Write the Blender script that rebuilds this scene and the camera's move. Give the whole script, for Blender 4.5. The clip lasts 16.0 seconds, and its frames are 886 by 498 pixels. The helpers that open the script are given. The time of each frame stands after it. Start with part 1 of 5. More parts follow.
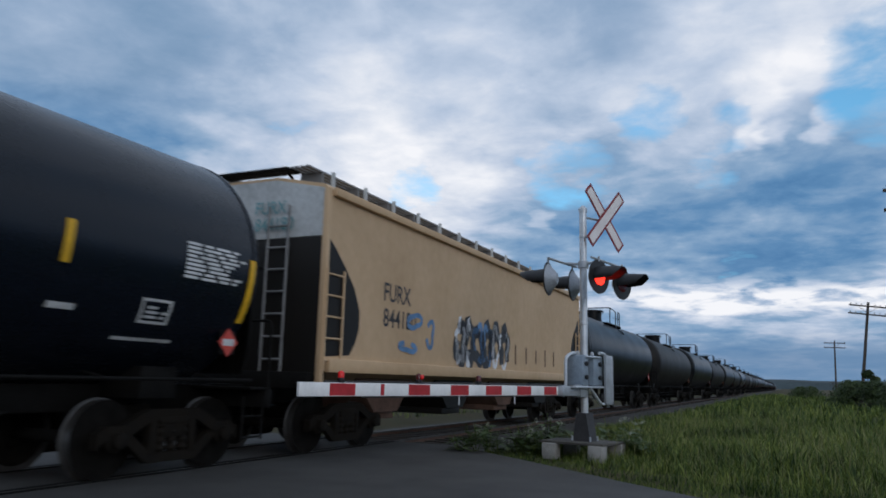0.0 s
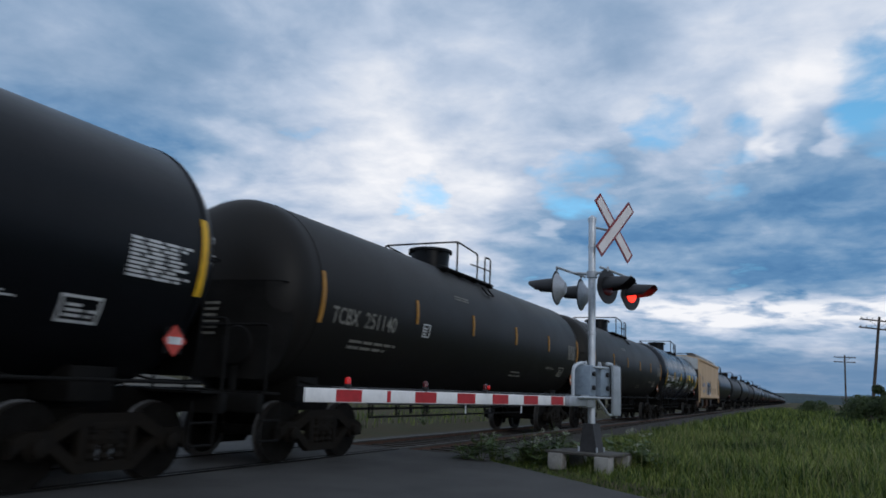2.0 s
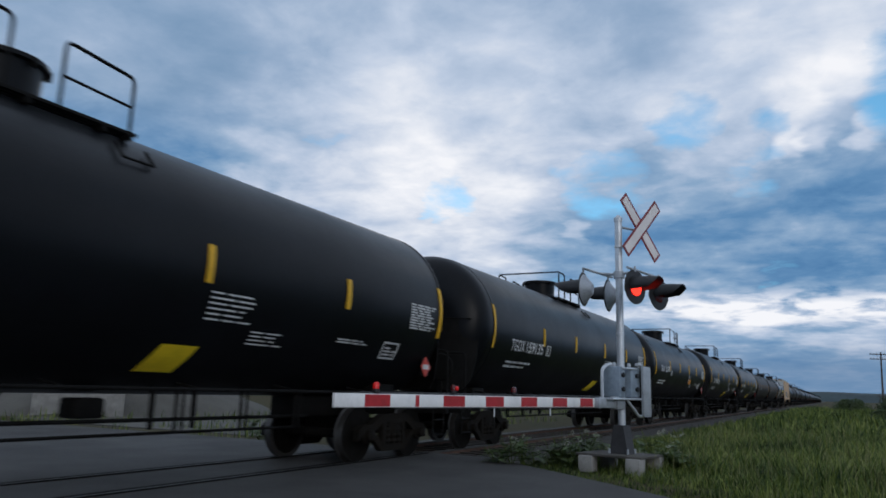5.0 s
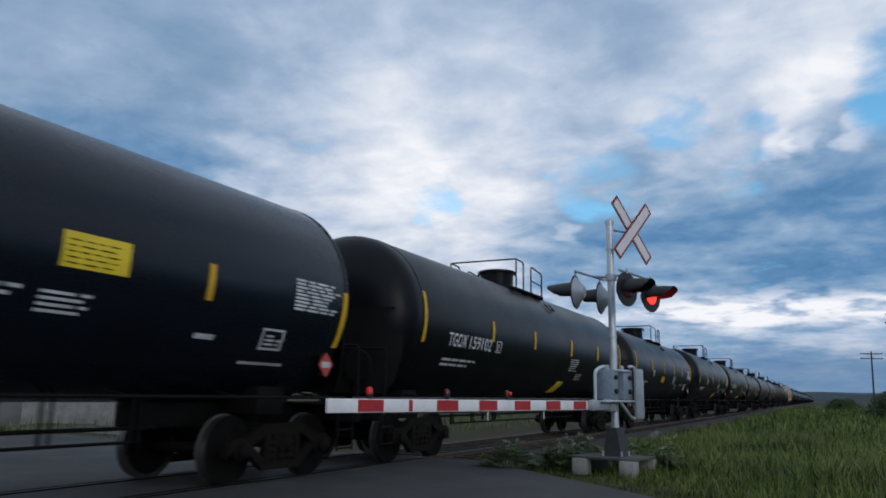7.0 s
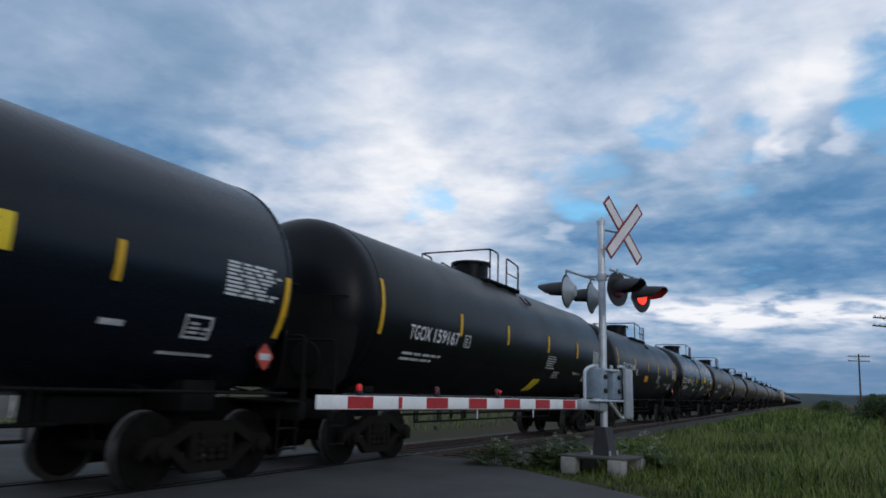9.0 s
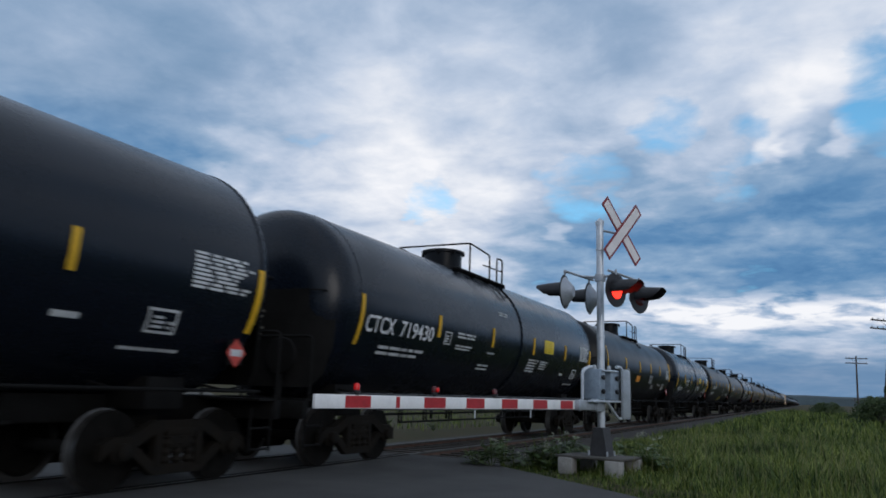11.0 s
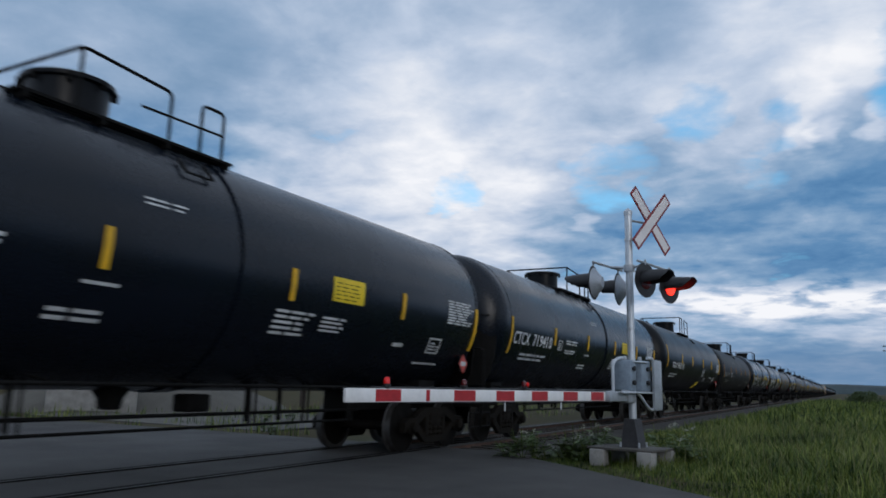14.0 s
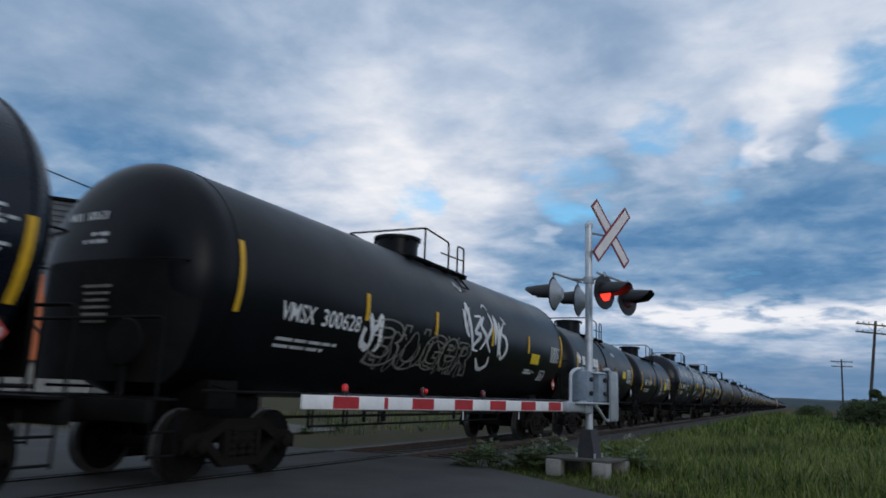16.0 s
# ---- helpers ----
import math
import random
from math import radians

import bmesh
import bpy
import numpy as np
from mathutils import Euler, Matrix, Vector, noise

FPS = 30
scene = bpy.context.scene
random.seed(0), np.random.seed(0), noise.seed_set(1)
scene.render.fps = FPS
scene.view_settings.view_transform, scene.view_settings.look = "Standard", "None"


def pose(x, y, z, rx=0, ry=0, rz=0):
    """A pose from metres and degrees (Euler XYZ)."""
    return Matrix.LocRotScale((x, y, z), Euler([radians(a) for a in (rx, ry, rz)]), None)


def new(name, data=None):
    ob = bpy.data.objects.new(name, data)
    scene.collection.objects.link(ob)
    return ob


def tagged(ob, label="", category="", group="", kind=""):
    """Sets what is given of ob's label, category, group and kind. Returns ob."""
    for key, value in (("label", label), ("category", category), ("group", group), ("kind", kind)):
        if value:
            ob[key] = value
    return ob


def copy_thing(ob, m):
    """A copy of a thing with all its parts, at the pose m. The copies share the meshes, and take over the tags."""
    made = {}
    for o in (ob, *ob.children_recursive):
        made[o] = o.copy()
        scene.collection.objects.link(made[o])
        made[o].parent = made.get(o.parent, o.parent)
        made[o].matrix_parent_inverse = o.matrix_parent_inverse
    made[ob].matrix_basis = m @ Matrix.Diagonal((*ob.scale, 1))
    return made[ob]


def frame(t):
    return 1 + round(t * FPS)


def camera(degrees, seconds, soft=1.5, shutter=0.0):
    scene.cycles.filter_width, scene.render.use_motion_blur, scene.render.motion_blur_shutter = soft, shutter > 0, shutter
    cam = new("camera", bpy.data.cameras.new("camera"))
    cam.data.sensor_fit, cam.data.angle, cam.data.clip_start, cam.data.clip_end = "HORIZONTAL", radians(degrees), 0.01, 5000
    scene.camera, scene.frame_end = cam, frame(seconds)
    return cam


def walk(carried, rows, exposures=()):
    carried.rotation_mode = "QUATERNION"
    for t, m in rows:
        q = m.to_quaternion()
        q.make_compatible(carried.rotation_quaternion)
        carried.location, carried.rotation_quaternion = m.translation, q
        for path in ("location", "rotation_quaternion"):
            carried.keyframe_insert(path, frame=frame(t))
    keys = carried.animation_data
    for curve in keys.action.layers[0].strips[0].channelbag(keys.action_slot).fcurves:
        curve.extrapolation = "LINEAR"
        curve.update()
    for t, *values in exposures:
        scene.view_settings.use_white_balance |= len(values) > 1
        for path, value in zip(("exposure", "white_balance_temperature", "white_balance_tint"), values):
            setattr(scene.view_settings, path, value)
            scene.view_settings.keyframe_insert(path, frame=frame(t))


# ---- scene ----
cam = camera(62.2, 16.0, soft=1.7, shutter=0.1)
EYE = (0.0, 0.0, 1.25)
TURNS = [
    (0.0, 100.12, -1.41, 24.6), (0.5, 100.51, -1.38, 24.42), (1.0, 100.79, -1.97, 24.33), (1.5, 100.82, -2.19, 25.03),
    (2.0, 100.7, -2.37, 25.11), (2.5, 100.78, -2.18, 25.13), (3.0, 100.77, -2.54, 26.38), (3.5, 99.86, -2.45, 26.05),
    (4.0, 100.01, -1.53, 26.65), (4.5, 100.73, -1.62, 27.28), (7.0, 101.24, -0.91, 26.76), (7.5, 100.87, -1.52, 25.71),
    (8.0, 100.76, -1.5, 26.56), (8.5, 100.94, -1.52, 26.21), (9.0, 101.08, -1.52, 25.98), (11.5, 101.09, -1.89, 25.79),
    (12.0, 101.74, -1.49, 25.53), (12.5, 101.56, -1.62, 25.62), (13.0, 100.23, -1.41, 26.38), (13.5, 100.19, -1.16, 26.85),
    (14.0, 100.47, -1.27, 28.08), (14.5, 101.14, -1.2, 28.0), (15.0, 101.17, -1.68, 27.92), (15.5, 101.14, -2.04, 26.76),
    (16.0, 101.19, -2.08, 24.91)]
walk(cam, [(t, pose(*EYE, rx, ry, rz)) for t, rx, ry, rz in TURNS], exposures=[(0.0, 0.0), (12.0, 0.0), (12.5, -0.12), (13.0, -0.04), (14.0, 0.0), (14.5, -0.06), (15.5, -0.08), (16.0, -0.06)])

# ---- world: broken evening cloud over a blue sky, soft low sun behind the cloud ----


def nd(tree, kind, **values):
    n = tree.nodes.new(kind)
    for key, value in values.items():
        if key in n.inputs:
            n.inputs[key].default_value = value
    return n


def maths(tree, op, a, b=None, c=None, clamp=False):
    n = tree.nodes.new("ShaderNodeMath")
    n.operation, n.use_clamp = op, clamp
    for i, v in enumerate((a, b, c)):
        if v is None:
            continue
        if isinstance(v, (int, float)):
            n.inputs[i].default_value = v
        else:
            tree.links.new(v, n.inputs[i])
    return n.outputs[0]


def blend(tree, fac, a, b):
    n = tree.nodes.new("ShaderNodeMix")
    n.data_type = "RGBA"
    for sock, v in ((n.inputs[0], fac), (n.inputs[6], a), (n.inputs[7], b)):
        if isinstance(v, (int, float)):
            sock.default_value = v
        elif isinstance(v, tuple):
            sock.default_value = (*v, 1)
        else:
            tree.links.new(v, sock)
    return n.outputs[2]


def ramp(tree, fac, stops):
    n = tree.nodes.new("ShaderNodeValToRGB")
    el = n.color_ramp.elements
    while len(el) < len(stops):
        el.new(0.5)
    for e, (p, c) in zip(el, stops):
        e.position, e.color = p, (*c, 1) if isinstance(c, tuple) else (c, c, c, 1)
    tree.links.new(fac, n.inputs[0])
    return n.outputs[0]


def noise_tex(tree, vec, scale, detail=4.0, rough=0.55, distort=0.0):
    n = tree.nodes.new("ShaderNodeTexNoise")
    n.inputs["Scale"].default_value, n.inputs["Detail"].default_value = scale, detail
    n.inputs["Roughness"].default_value, n.inputs["Distortion"].default_value = rough, distort
    if vec is not None:
        tree.links.new(vec, n.inputs["Vector"])
    return n.outputs["Fac"]


SUN_HEIGHT, SUN_TURN = 16.0, 131.0


def sky_world():
    w = bpy.data.worlds.new("evening_sky")
    scene.world = w
    w.use_nodes = True
    t = w.node_tree
    t.nodes.clear()
    L = t.links.new
    out = t.nodes.new("ShaderNodeOutputWorld")
    bg = t.nodes.new("ShaderNodeBackground")
    L(bg.outputs[0], out.inputs[0])
    sky = t.nodes.new("ShaderNodeTexSky")
    sky.sky_type, sky.sun_disc = "NISHITA", False
    sky.sun_elevation, sky.sun_rotation = radians(SUN_HEIGHT), radians(SUN_TURN)
    blue = t.nodes.new("ShaderNodeMixRGB")
    blue.blend_type = "MULTIPLY"
    blue.inputs[0].default_value = 1.0
    blue.inputs[2].default_value = (0.095, 0.17, 0.20, 1)
    L(sky.outputs[0], blue.inputs[1])
    co = t.nodes.new("ShaderNodeTexCoord")
    sep = t.nodes.new("ShaderNodeSeparateXYZ")
    L(co.outputs["Generated"], sep.inputs[0])
    z = maths(t, "MAXIMUM", sep.outputs[2], 0.0)
    up = maths(t, "ADD", z, 0.15)
    comb = t.nodes.new("ShaderNodeCombineXYZ")
    L(maths(t, "DIVIDE", sep.outputs[0], up), comb.inputs[0])
    L(maths(t, "DIVIDE", sep.outputs[1], up), comb.inputs[1])
    flat = comb.outputs[0]
    big = noise_tex(t, flat, 0.9, 3.0, 0.5, 0.1)
    mid = noise_tex(t, flat, 1.7, 6.0, 0.52, 0.25)
    fine = noise_tex(t, flat, 4.6, 9.0, 0.55, 0.3)
    puffs = noise_tex(t, flat, 10.5, 8.0, 0.62, 0.5)

    # ragged outlines for the parts of the sky named below
    ragged = t.nodes.new("ShaderNodeTexNoise")
    ragged.inputs["Scale"].default_value, ragged.inputs["Detail"].default_value, ragged.inputs["Roughness"].default_value = 3.0, 4.0, 0.5
    L(flat, ragged.inputs["Vector"])
    off = t.nodes.new("ShaderNodeVectorMath")
    off.operation = "SUBTRACT"
    off.inputs[1].default_value = (0.5, 0.5, 0.5)
    L(ragged.outputs["Color"], off.inputs[0])
    bent = t.nodes.new("ShaderNodeVectorMath")
    bent.operation = "MULTIPLY_ADD"
    bent.inputs[1].default_value = (0.13, 0.13, 0.09)
    L(off.outputs[0], bent.inputs[0])
    L(co.outputs["Generated"], bent.inputs[2])
    aim = t.nodes.new("ShaderNodeVectorMath")
    aim.operation = "NORMALIZE"
    L(bent.outputs[0], aim.inputs[0])

    def spot(turn, rise, width, soft):
        """1 within width degrees of a direction (degrees to the right of the track, degrees up), falling to 0 over soft degrees."""
        dot = t.nodes.new("ShaderNodeVectorMath")
        dot.operation = "DOT_PRODUCT"
        a, e = radians(turn), radians(rise)
        dot.inputs[1].default_value = (math.sin(a) * math.cos(e), math.cos(a) * math.cos(e), math.sin(e))
        L(aim.outputs[0], dot.inputs[0])
        r = t.nodes.new("ShaderNodeMapRange")
        r.interpolation_type = "SMOOTHSTEP"
        r.inputs[1].default_value, r.inputs[2].default_value = math.cos(radians(width + soft)), math.cos(radians(width))
        L(dot.outputs["Value"], r.inputs[0])
        return r.outputs[0]

    def swing(source, amount):
        return maths(t, "MULTIPLY", maths(t, "SUBTRACT", source, 0.5), amount)

    # gaps of open sky between the clouds
    clear = None
    for turn, rise, width, soft, amount in ((-8.5, 20.0, 0.4, 3.2, 0.62), (7.0, 21.5, 1.5, 4.5, 1.0), (-27.5, 15.2, 0.3, 3.0, 0.7), (-15.0, 16.0, 0.3, 4.0, 0.55), (-3.5, 17.5, 0.3, 3.5, 0.6)):
        gap = maths(t, "MULTIPLY", spot(turn, rise, width, soft), amount)
        clear = gap if clear is None else maths(t, "MAXIMUM", clear, gap)
    cover = maths(t, "ADD", maths(t, "ADD", swing(big, 0.35), swing(mid, 0.5)), swing(fine, 0.45))
    mask = ramp(t, maths(t, "SUBTRACT", maths(t, "ADD", cover, 0.72), maths(t, "MULTIPLY", clear, 0.30)), [(0.42, 0.0), (0.60, 1.0)])
    light = maths(t, "ADD", maths(t, "ADD", maths(t, "ADD", swing(mid, 0.46), swing(fine, 0.34)), swing(puffs, 0.09)), 0.545)
    # broad brighter and darker parts of the cloud deck: turn, rise, width, softness, amount
    for turn, rise, width, soft, gain in ((-20, 27.5, 5, 8, -0.09), (-47, 27, 6, 9, -0.10), (-55, 19, 4, 10, -0.12), (-5, 20.5, 2, 6, 0.06), (-38, 20, 3, 9, 0.06), (-28, 20, 4, 9, 0.06), (-19, 20, 2, 6, 0.05),
                                          (-27, 15, 3, 7, 0.04), (2, 26, 4, 8, 0.02), (3.0, 23.4, 0.2, 2.0, 0.05), (0.8, 22, 0.2, 2.2, 0.06), (-1.8, 20.4, 0.2, 2.4, 0.12), (8, 27, 3, 7, 0.05),
                                          (-1, 13.0, 3, 7, -0.10), (6, 13.5, 3, 7, -0.06), (-10.5, 13.0, 2, 6, -0.09), (-17, 12.0, 1, 5, -0.06), (-17.2, 12.4, 0.1, 1.0, 0.10), (-1, 17.4, 0.1, 1.5, 0.16), (0.6, 17.7, 0.1, 1.2, 0.1), (4, 18.4, 0.1, 1.5, 0.15)):
        light = maths(t, "ADD", light, maths(t, "MULTIPLY", spot(turn, rise, width, soft), gain))
    # bright strip of cloud low over the far track, greyer haze under it
    low = ramp(t, maths(t, "ADD", sep.outputs[2], swing(mid, 0.05)), [(0.085, 0.0), (0.105, 1.0), (0.118, 1.0), (0.135, 0.0)])
    band = maths(t, "MULTIPLY", low, spot(-1.0, 6.4, 6, 7))
    band = maths(t, "MULTIPLY", band, ramp(t, fine, [(0.36, 0.2), (0.52, 1.0)]))
    light = maths(t, "ADD", light, maths(t, "MULTIPLY", band, 0.24))
    haze = ramp(t, sep.outputs[2], [(0.03, 1.0), (0.10, 0.0)])
    light = maths(t, "SUBTRACT", light, maths(t, "MULTIPLY", haze, 0.08))
    cloud = ramp(t, light, [(0.24, (0.038, 0.140, 0.32)), (0.37, (0.108, 0.238, 0.43)), (0.47, (0.235, 0.36, 0.53)), (0.57, (0.46, 0.54, 0.68)), (0.75, (0.85, 0.86, 0.90))])
    high = ramp(t, light, [(0.30, (0.19, 0.300, 0.45)), (0.45, (0.305, 0.405, 0.56)), (0.57, (0.47, 0.555, 0.695)), (0.76, (0.84, 0.85, 0.89))])
    cloud = blend(t, ramp(t, maths(t, "ADD", sep.outputs[2], swing(mid, 0.12)), [(0.28, 0.0), (0.37, 0.85)]), cloud, high)
    mask = maths(t, "MAXIMUM", mask, ramp(t, sep.outputs[2], [(0.10, 1.0), (0.24, 0.0)]))
    col = blend(t, mask, blue.outputs[0], cloud)
    col = blend(t, ramp(t, sep.outputs[2], [(0.04, 0.8), (0.075, 0.0)]), col, (0.125, 0.225, 0.38))
    L(col, bg.inputs[0])
    bg.inputs[1].default_value = 1.08


sky_world()
sun_data = bpy.data.lights.new("sun", "SUN")
sun_data.energy, sun_data.angle, sun_data.color = 0.42, radians(25), (1.0, 0.95, 0.90)
sun = new("sun", sun_data)
sun.matrix_world = pose(0, 0, 60, 90 - SUN_HEIGHT, 0, 180 - SUN_TURN)

# ---- materials ----


def material(name, base, rough=0.6, metal=0.0, vary=0.25, scale=3.0, fine=40.0, bump=0.0, spec=0.5, tint=None, coat=0.0, emit=0.0):
    """A painted or natural surface: base colour with stains at two scales, uneven gloss and fine relief."""
    m = bpy.data.materials.new(name)
    m.use_nodes = True
    t = m.node_tree
    p = t.nodes["Principled BSDF"]
    co = t.nodes.new("ShaderNodeTexCoord").outputs["Object"]
    a, b = noise_tex(t, co, scale, 5.0, 0.6), noise_tex(t, co, fine, 3.0, 0.6)
    mixed = maths(t, "ADD", maths(t, "MULTIPLY", a, 0.65), maths(t, "MULTIPLY", b, 0.35))
    other = tint or tuple(c * (1 - vary) for c in base)
    lo = tuple(c * (1 + vary * 0.6) for c in base)
    t.links.new(ramp(t, mixed, [(0.36, lo), (0.66, other)]), p.inputs["Base Color"])
    t.links.new(maths(t, "MULTIPLY_ADD", mixed, 0.3, rough - 0.15, clamp=True), p.inputs["Roughness"])
    p.inputs["Metallic"].default_value = metal
    p.inputs["Specular IOR Level"].default_value = spec
    p.inputs["Coat Weight"].default_value = coat
    if bump:
        bn = t.nodes.new("ShaderNodeBump")
        bn.inputs["Strength"].default_value, bn.inputs["Distance"].default_value = bump, 0.02
        t.links.new(mixed, bn.inputs["Height"])
        t.links.new(bn.outputs[0], p.inputs["Normal"])
    if emit:
        p.inputs["Emission Color"].default_value = (*base, 1)
        p.inputs["Emission Strength"].default_value = emit
    return m


M = {
    "asphalt": material("asphalt", (0.056, 0.053, 0.050), 0.8, 0, 0.5, 0.5, 60, 0.5, 0.34),
    "old_asphalt": material("old_asphalt", (0.075, 0.075, 0.079), 0.8, 0, 0.35, 0.4, 60, 0.4),
    "soil": material("soil", (0.042, 0.042, 0.020), 0.95, 0, 0.5, 0.5, 12, 0.8, 0.1, tint=(0.075, 0.058, 0.034)),
    "gravel": material("gravel", (0.13, 0.12, 0.11), 0.95, 0, 0.5, 1.5, 30, 1.0),
    "ballast": material("ballast", (0.036, 0.031, 0.026), 0.95, 0, 0.5, 2.5, 30, 1.0),
    "steel_rail": material("steel_rail", (0.09, 0.085, 0.08), 0.55, 0.6, 0.3, 3, 30),
    "rust": material("rust", (0.11, 0.06, 0.04), 0.85, 0, 0.4, 4, 40, 0.3),
    "tie": material("tie", (0.04, 0.032, 0.026), 0.9, 0, 0.4, 3, 40, 0.6),
    "gloss_black": material("gloss_black", (0.004, 0.007, 0.013), 0.27, 0, 0.4, 0.8, 25, 0.04, 0.30),
    "tank_black": material("tank_black", (0.005, 0.0058, 0.0075), 0.35, 0, 0.5, 0.7, 20, 0.05, 0.17),
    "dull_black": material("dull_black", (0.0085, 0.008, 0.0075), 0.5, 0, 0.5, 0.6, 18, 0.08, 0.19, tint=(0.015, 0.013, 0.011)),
    "grey_tank": material("grey_tank", (0.05, 0.055, 0.06), 0.5, 0, 0.5, 0.6, 18, 0.05, 0.4),
    "frame_black": material("frame_black", (0.008, 0.0075, 0.007), 0.75, 0, 0.4, 3, 30, 0.2, 0.12),
    "truck_iron": material("truck_iron", (0.008, 0.0072, 0.0062), 0.8, 0.0, 0.5, 5, 40, 0.5, 0.08, tint=(0.016, 0.0125, 0.009)),
    "wheel_iron": material("wheel_iron", (0.008, 0.007, 0.006), 0.8, 0.0, 0.5, 6, 40, 0.3, 0.08),
    "tread": material("tread", (0.10, 0.095, 0.09), 0.5, 0.7, 0.3, 6, 40),
    "yellow": material("yellow", (0.74, 0.42, 0.015), 0.5, 0, 0.25, 4, 30),
    "worn_orange": material("worn_orange", (0.42, 0.20, 0.03), 0.6, 0, 0.45, 4, 30),
    "label_yellow": material("label_yellow", (0.86, 0.62, 0.02), 0.5, 0, 0.15, 4, 30),
    "stencil": material("stencil", (0.62, 0.63, 0.62), 0.6, 0, 0.35, 2, 25),
    "white_letter": material("white_letter", (0.80, 0.80, 0.79), 0.55, 0, 0.15, 3, 25),
    "sign_white": material("sign_white", (0.78, 0.78, 0.80), 0.45, 0, 0.12, 3, 25),
    "sign_red": material("sign_red", (0.46, 0.02, 0.025), 0.45, 0, 0.25, 4, 25),
    "buck_red": material("buck_red", (0.24, 0.022, 0.024), 0.5, 0, 0.35, 4, 25),
    "galvanised": material("galvanised", (0.42, 0.45, 0.48), 0.5, 0.35, 0.3, 3, 40, 0.05),
    "aluminium": material("aluminium", (0.60, 0.63, 0.66), 0.42, 0.5, 0.25, 3, 40, 0.05),
    "lamp_black": material("lamp_black", (0.014, 0.014, 0.016), 0.5, 0, 0.3, 5, 30),
    "lamp_back": material("lamp_back", (0.36, 0.39, 0.43), 0.45, 0.2, 0.25, 5, 30),
    "red_lens": material("red_lens", (0.10, 0.006, 0.008), 0.2, 0, 0.2, 8, 40, 0.1),
    "red_glow": material("red_glow", (1.0, 0.035, 0.02), 0.4, 0, 0.1, 8, 40, emit=2.2),
    "red_small": material("red_small", (0.60, 0.012, 0.012), 0.3, 0, 0.1, 8, 40, emit=0.15),
    "slab_grey": material("slab_grey", (0.085, 0.078, 0.068), 0.9, 0, 0.4, 3, 40, 0.5),
    "concrete": material("concrete", (0.30, 0.29, 0.27), 0.9, 0, 0.35, 3, 40, 0.5),
    "pole_wood": material("pole_wood", (0.075, 0.060, 0.050), 0.9, 0, 0.4, 2, 30, 0.4),
    "hopper_tan": material("hopper_tan", (0.58, 0.40, 0.235), 0.65, 0, 0.08, 0.5, 5, 0.03, tint=(0.50, 0.335, 0.19)),
    "hopper_white": material("hopper_white", (0.50, 0.52, 0.52), 0.65, 0, 0.3, 0.8, 12, 0.05),
    "placard_red": material("placard_red", (0.55, 0.06, 0.04), 0.5, 0, 0.3, 8, 30),
    "placard_orange": material("placard_orange", (0.50, 0.16, 0.04), 0.5, 0, 0.3, 8, 30),
    "label_orange": material("label_orange", (0.75, 0.28, 0.02), 0.5, 0, 0.2, 4, 30),
    "dim_stencil": material("dim_stencil", (0.22, 0.21, 0.18), 0.7, 0, 0.5, 3, 25),
    "dark_letter": material("dark_letter", (0.035, 0.035, 0.04), 0.6, 0, 0.3, 4, 25),
    "teal_letter": material("teal_letter", (0.16, 0.32, 0.34), 0.6, 0, 0.3, 4, 25),
    "spray_blue": material("spray_blue", (0.12, 0.25, 0.45), 0.6, 0, 0.4, 4, 25),
    "walk_grey": material("walk_grey", (0.22, 0.22, 0.22), 0.6, 0.2, 0.3, 4, 25),
    "base_grey": material("base_grey", (0.04, 0.04, 0.043), 0.7, 0, 0.3, 4, 25, 0.1),
    "box_blue": material("box_blue", (0.26, 0.32, 0.38), 0.5, 0.2, 0.3, 4, 25, 0.05),
    "buck_white": material("buck_white", (0.84, 0.79, 0.77), 0.5, 0, 0.12, 3, 25),
    "arm_white": material("arm_white", (0.87, 0.86, 0.84), 0.5, 0, 0.12, 2, 25),
    "insulator": material("insulator", (0.25, 0.28, 0.28), 0.3, 0, 0.3, 8, 25),
    "shed_grey": material("shed_grey", (0.10, 0.11, 0.12), 0.6, 0.2, 0.3, 0.5, 10, 0.1),
    "chute_orange": material("chute_orange", (0.62, 0.16, 0.05), 0.55, 0, 0.3, 1, 12),
    "pale_gravel": material("pale_gravel", (0.095, 0.088, 0.074), 0.95, 0, 0.35, 0.4, 20, 0.8),
    "hill": material("hill", (0.035, 0.055, 0.06), 1.0, 0, 0.4, 0.01, 0.1),
}


def plant(name, stops, rough=0.6, glow=0.15):
    """Leaf colours that differ from blade to blade, with some light passing through."""
    m = bpy.data.materials.new(name)
    m.use_nodes = True
    t = m.node_tree
    p = t.nodes["Principled BSDF"]
    g = t.nodes.new("ShaderNodeNewGeometry")
    co = t.nodes.new("ShaderNodeTexCoord").outputs["Object"]
    f = maths(t, "ADD", maths(t, "MULTIPLY", g.outputs["Random Per Island"], 0.30), maths(t, "MULTIPLY", noise_tex(t, co, 0.42, 6.0, 0.68), 0.84))
    c = ramp(t, f, stops)
    t.links.new(c, p.inputs["Base Color"])
    p.inputs["Roughness"].default_value = rough
    p.inputs["Specular IOR Level"].default_value = 0.25
    tr = t.nodes.new("ShaderNodeBsdfTranslucent")
    t.links.new(c, tr.inputs[0])
    mix = t.nodes.new("ShaderNodeMixShader")
    mix.inputs[0].default_value = glow
    t.links.new(p.outputs[0], mix.inputs[1])
    t.links.new(tr.outputs[0], mix.inputs[2])
    t.links.new(mix.outputs[0], t.nodes["Material Output"].inputs[0])
    return m


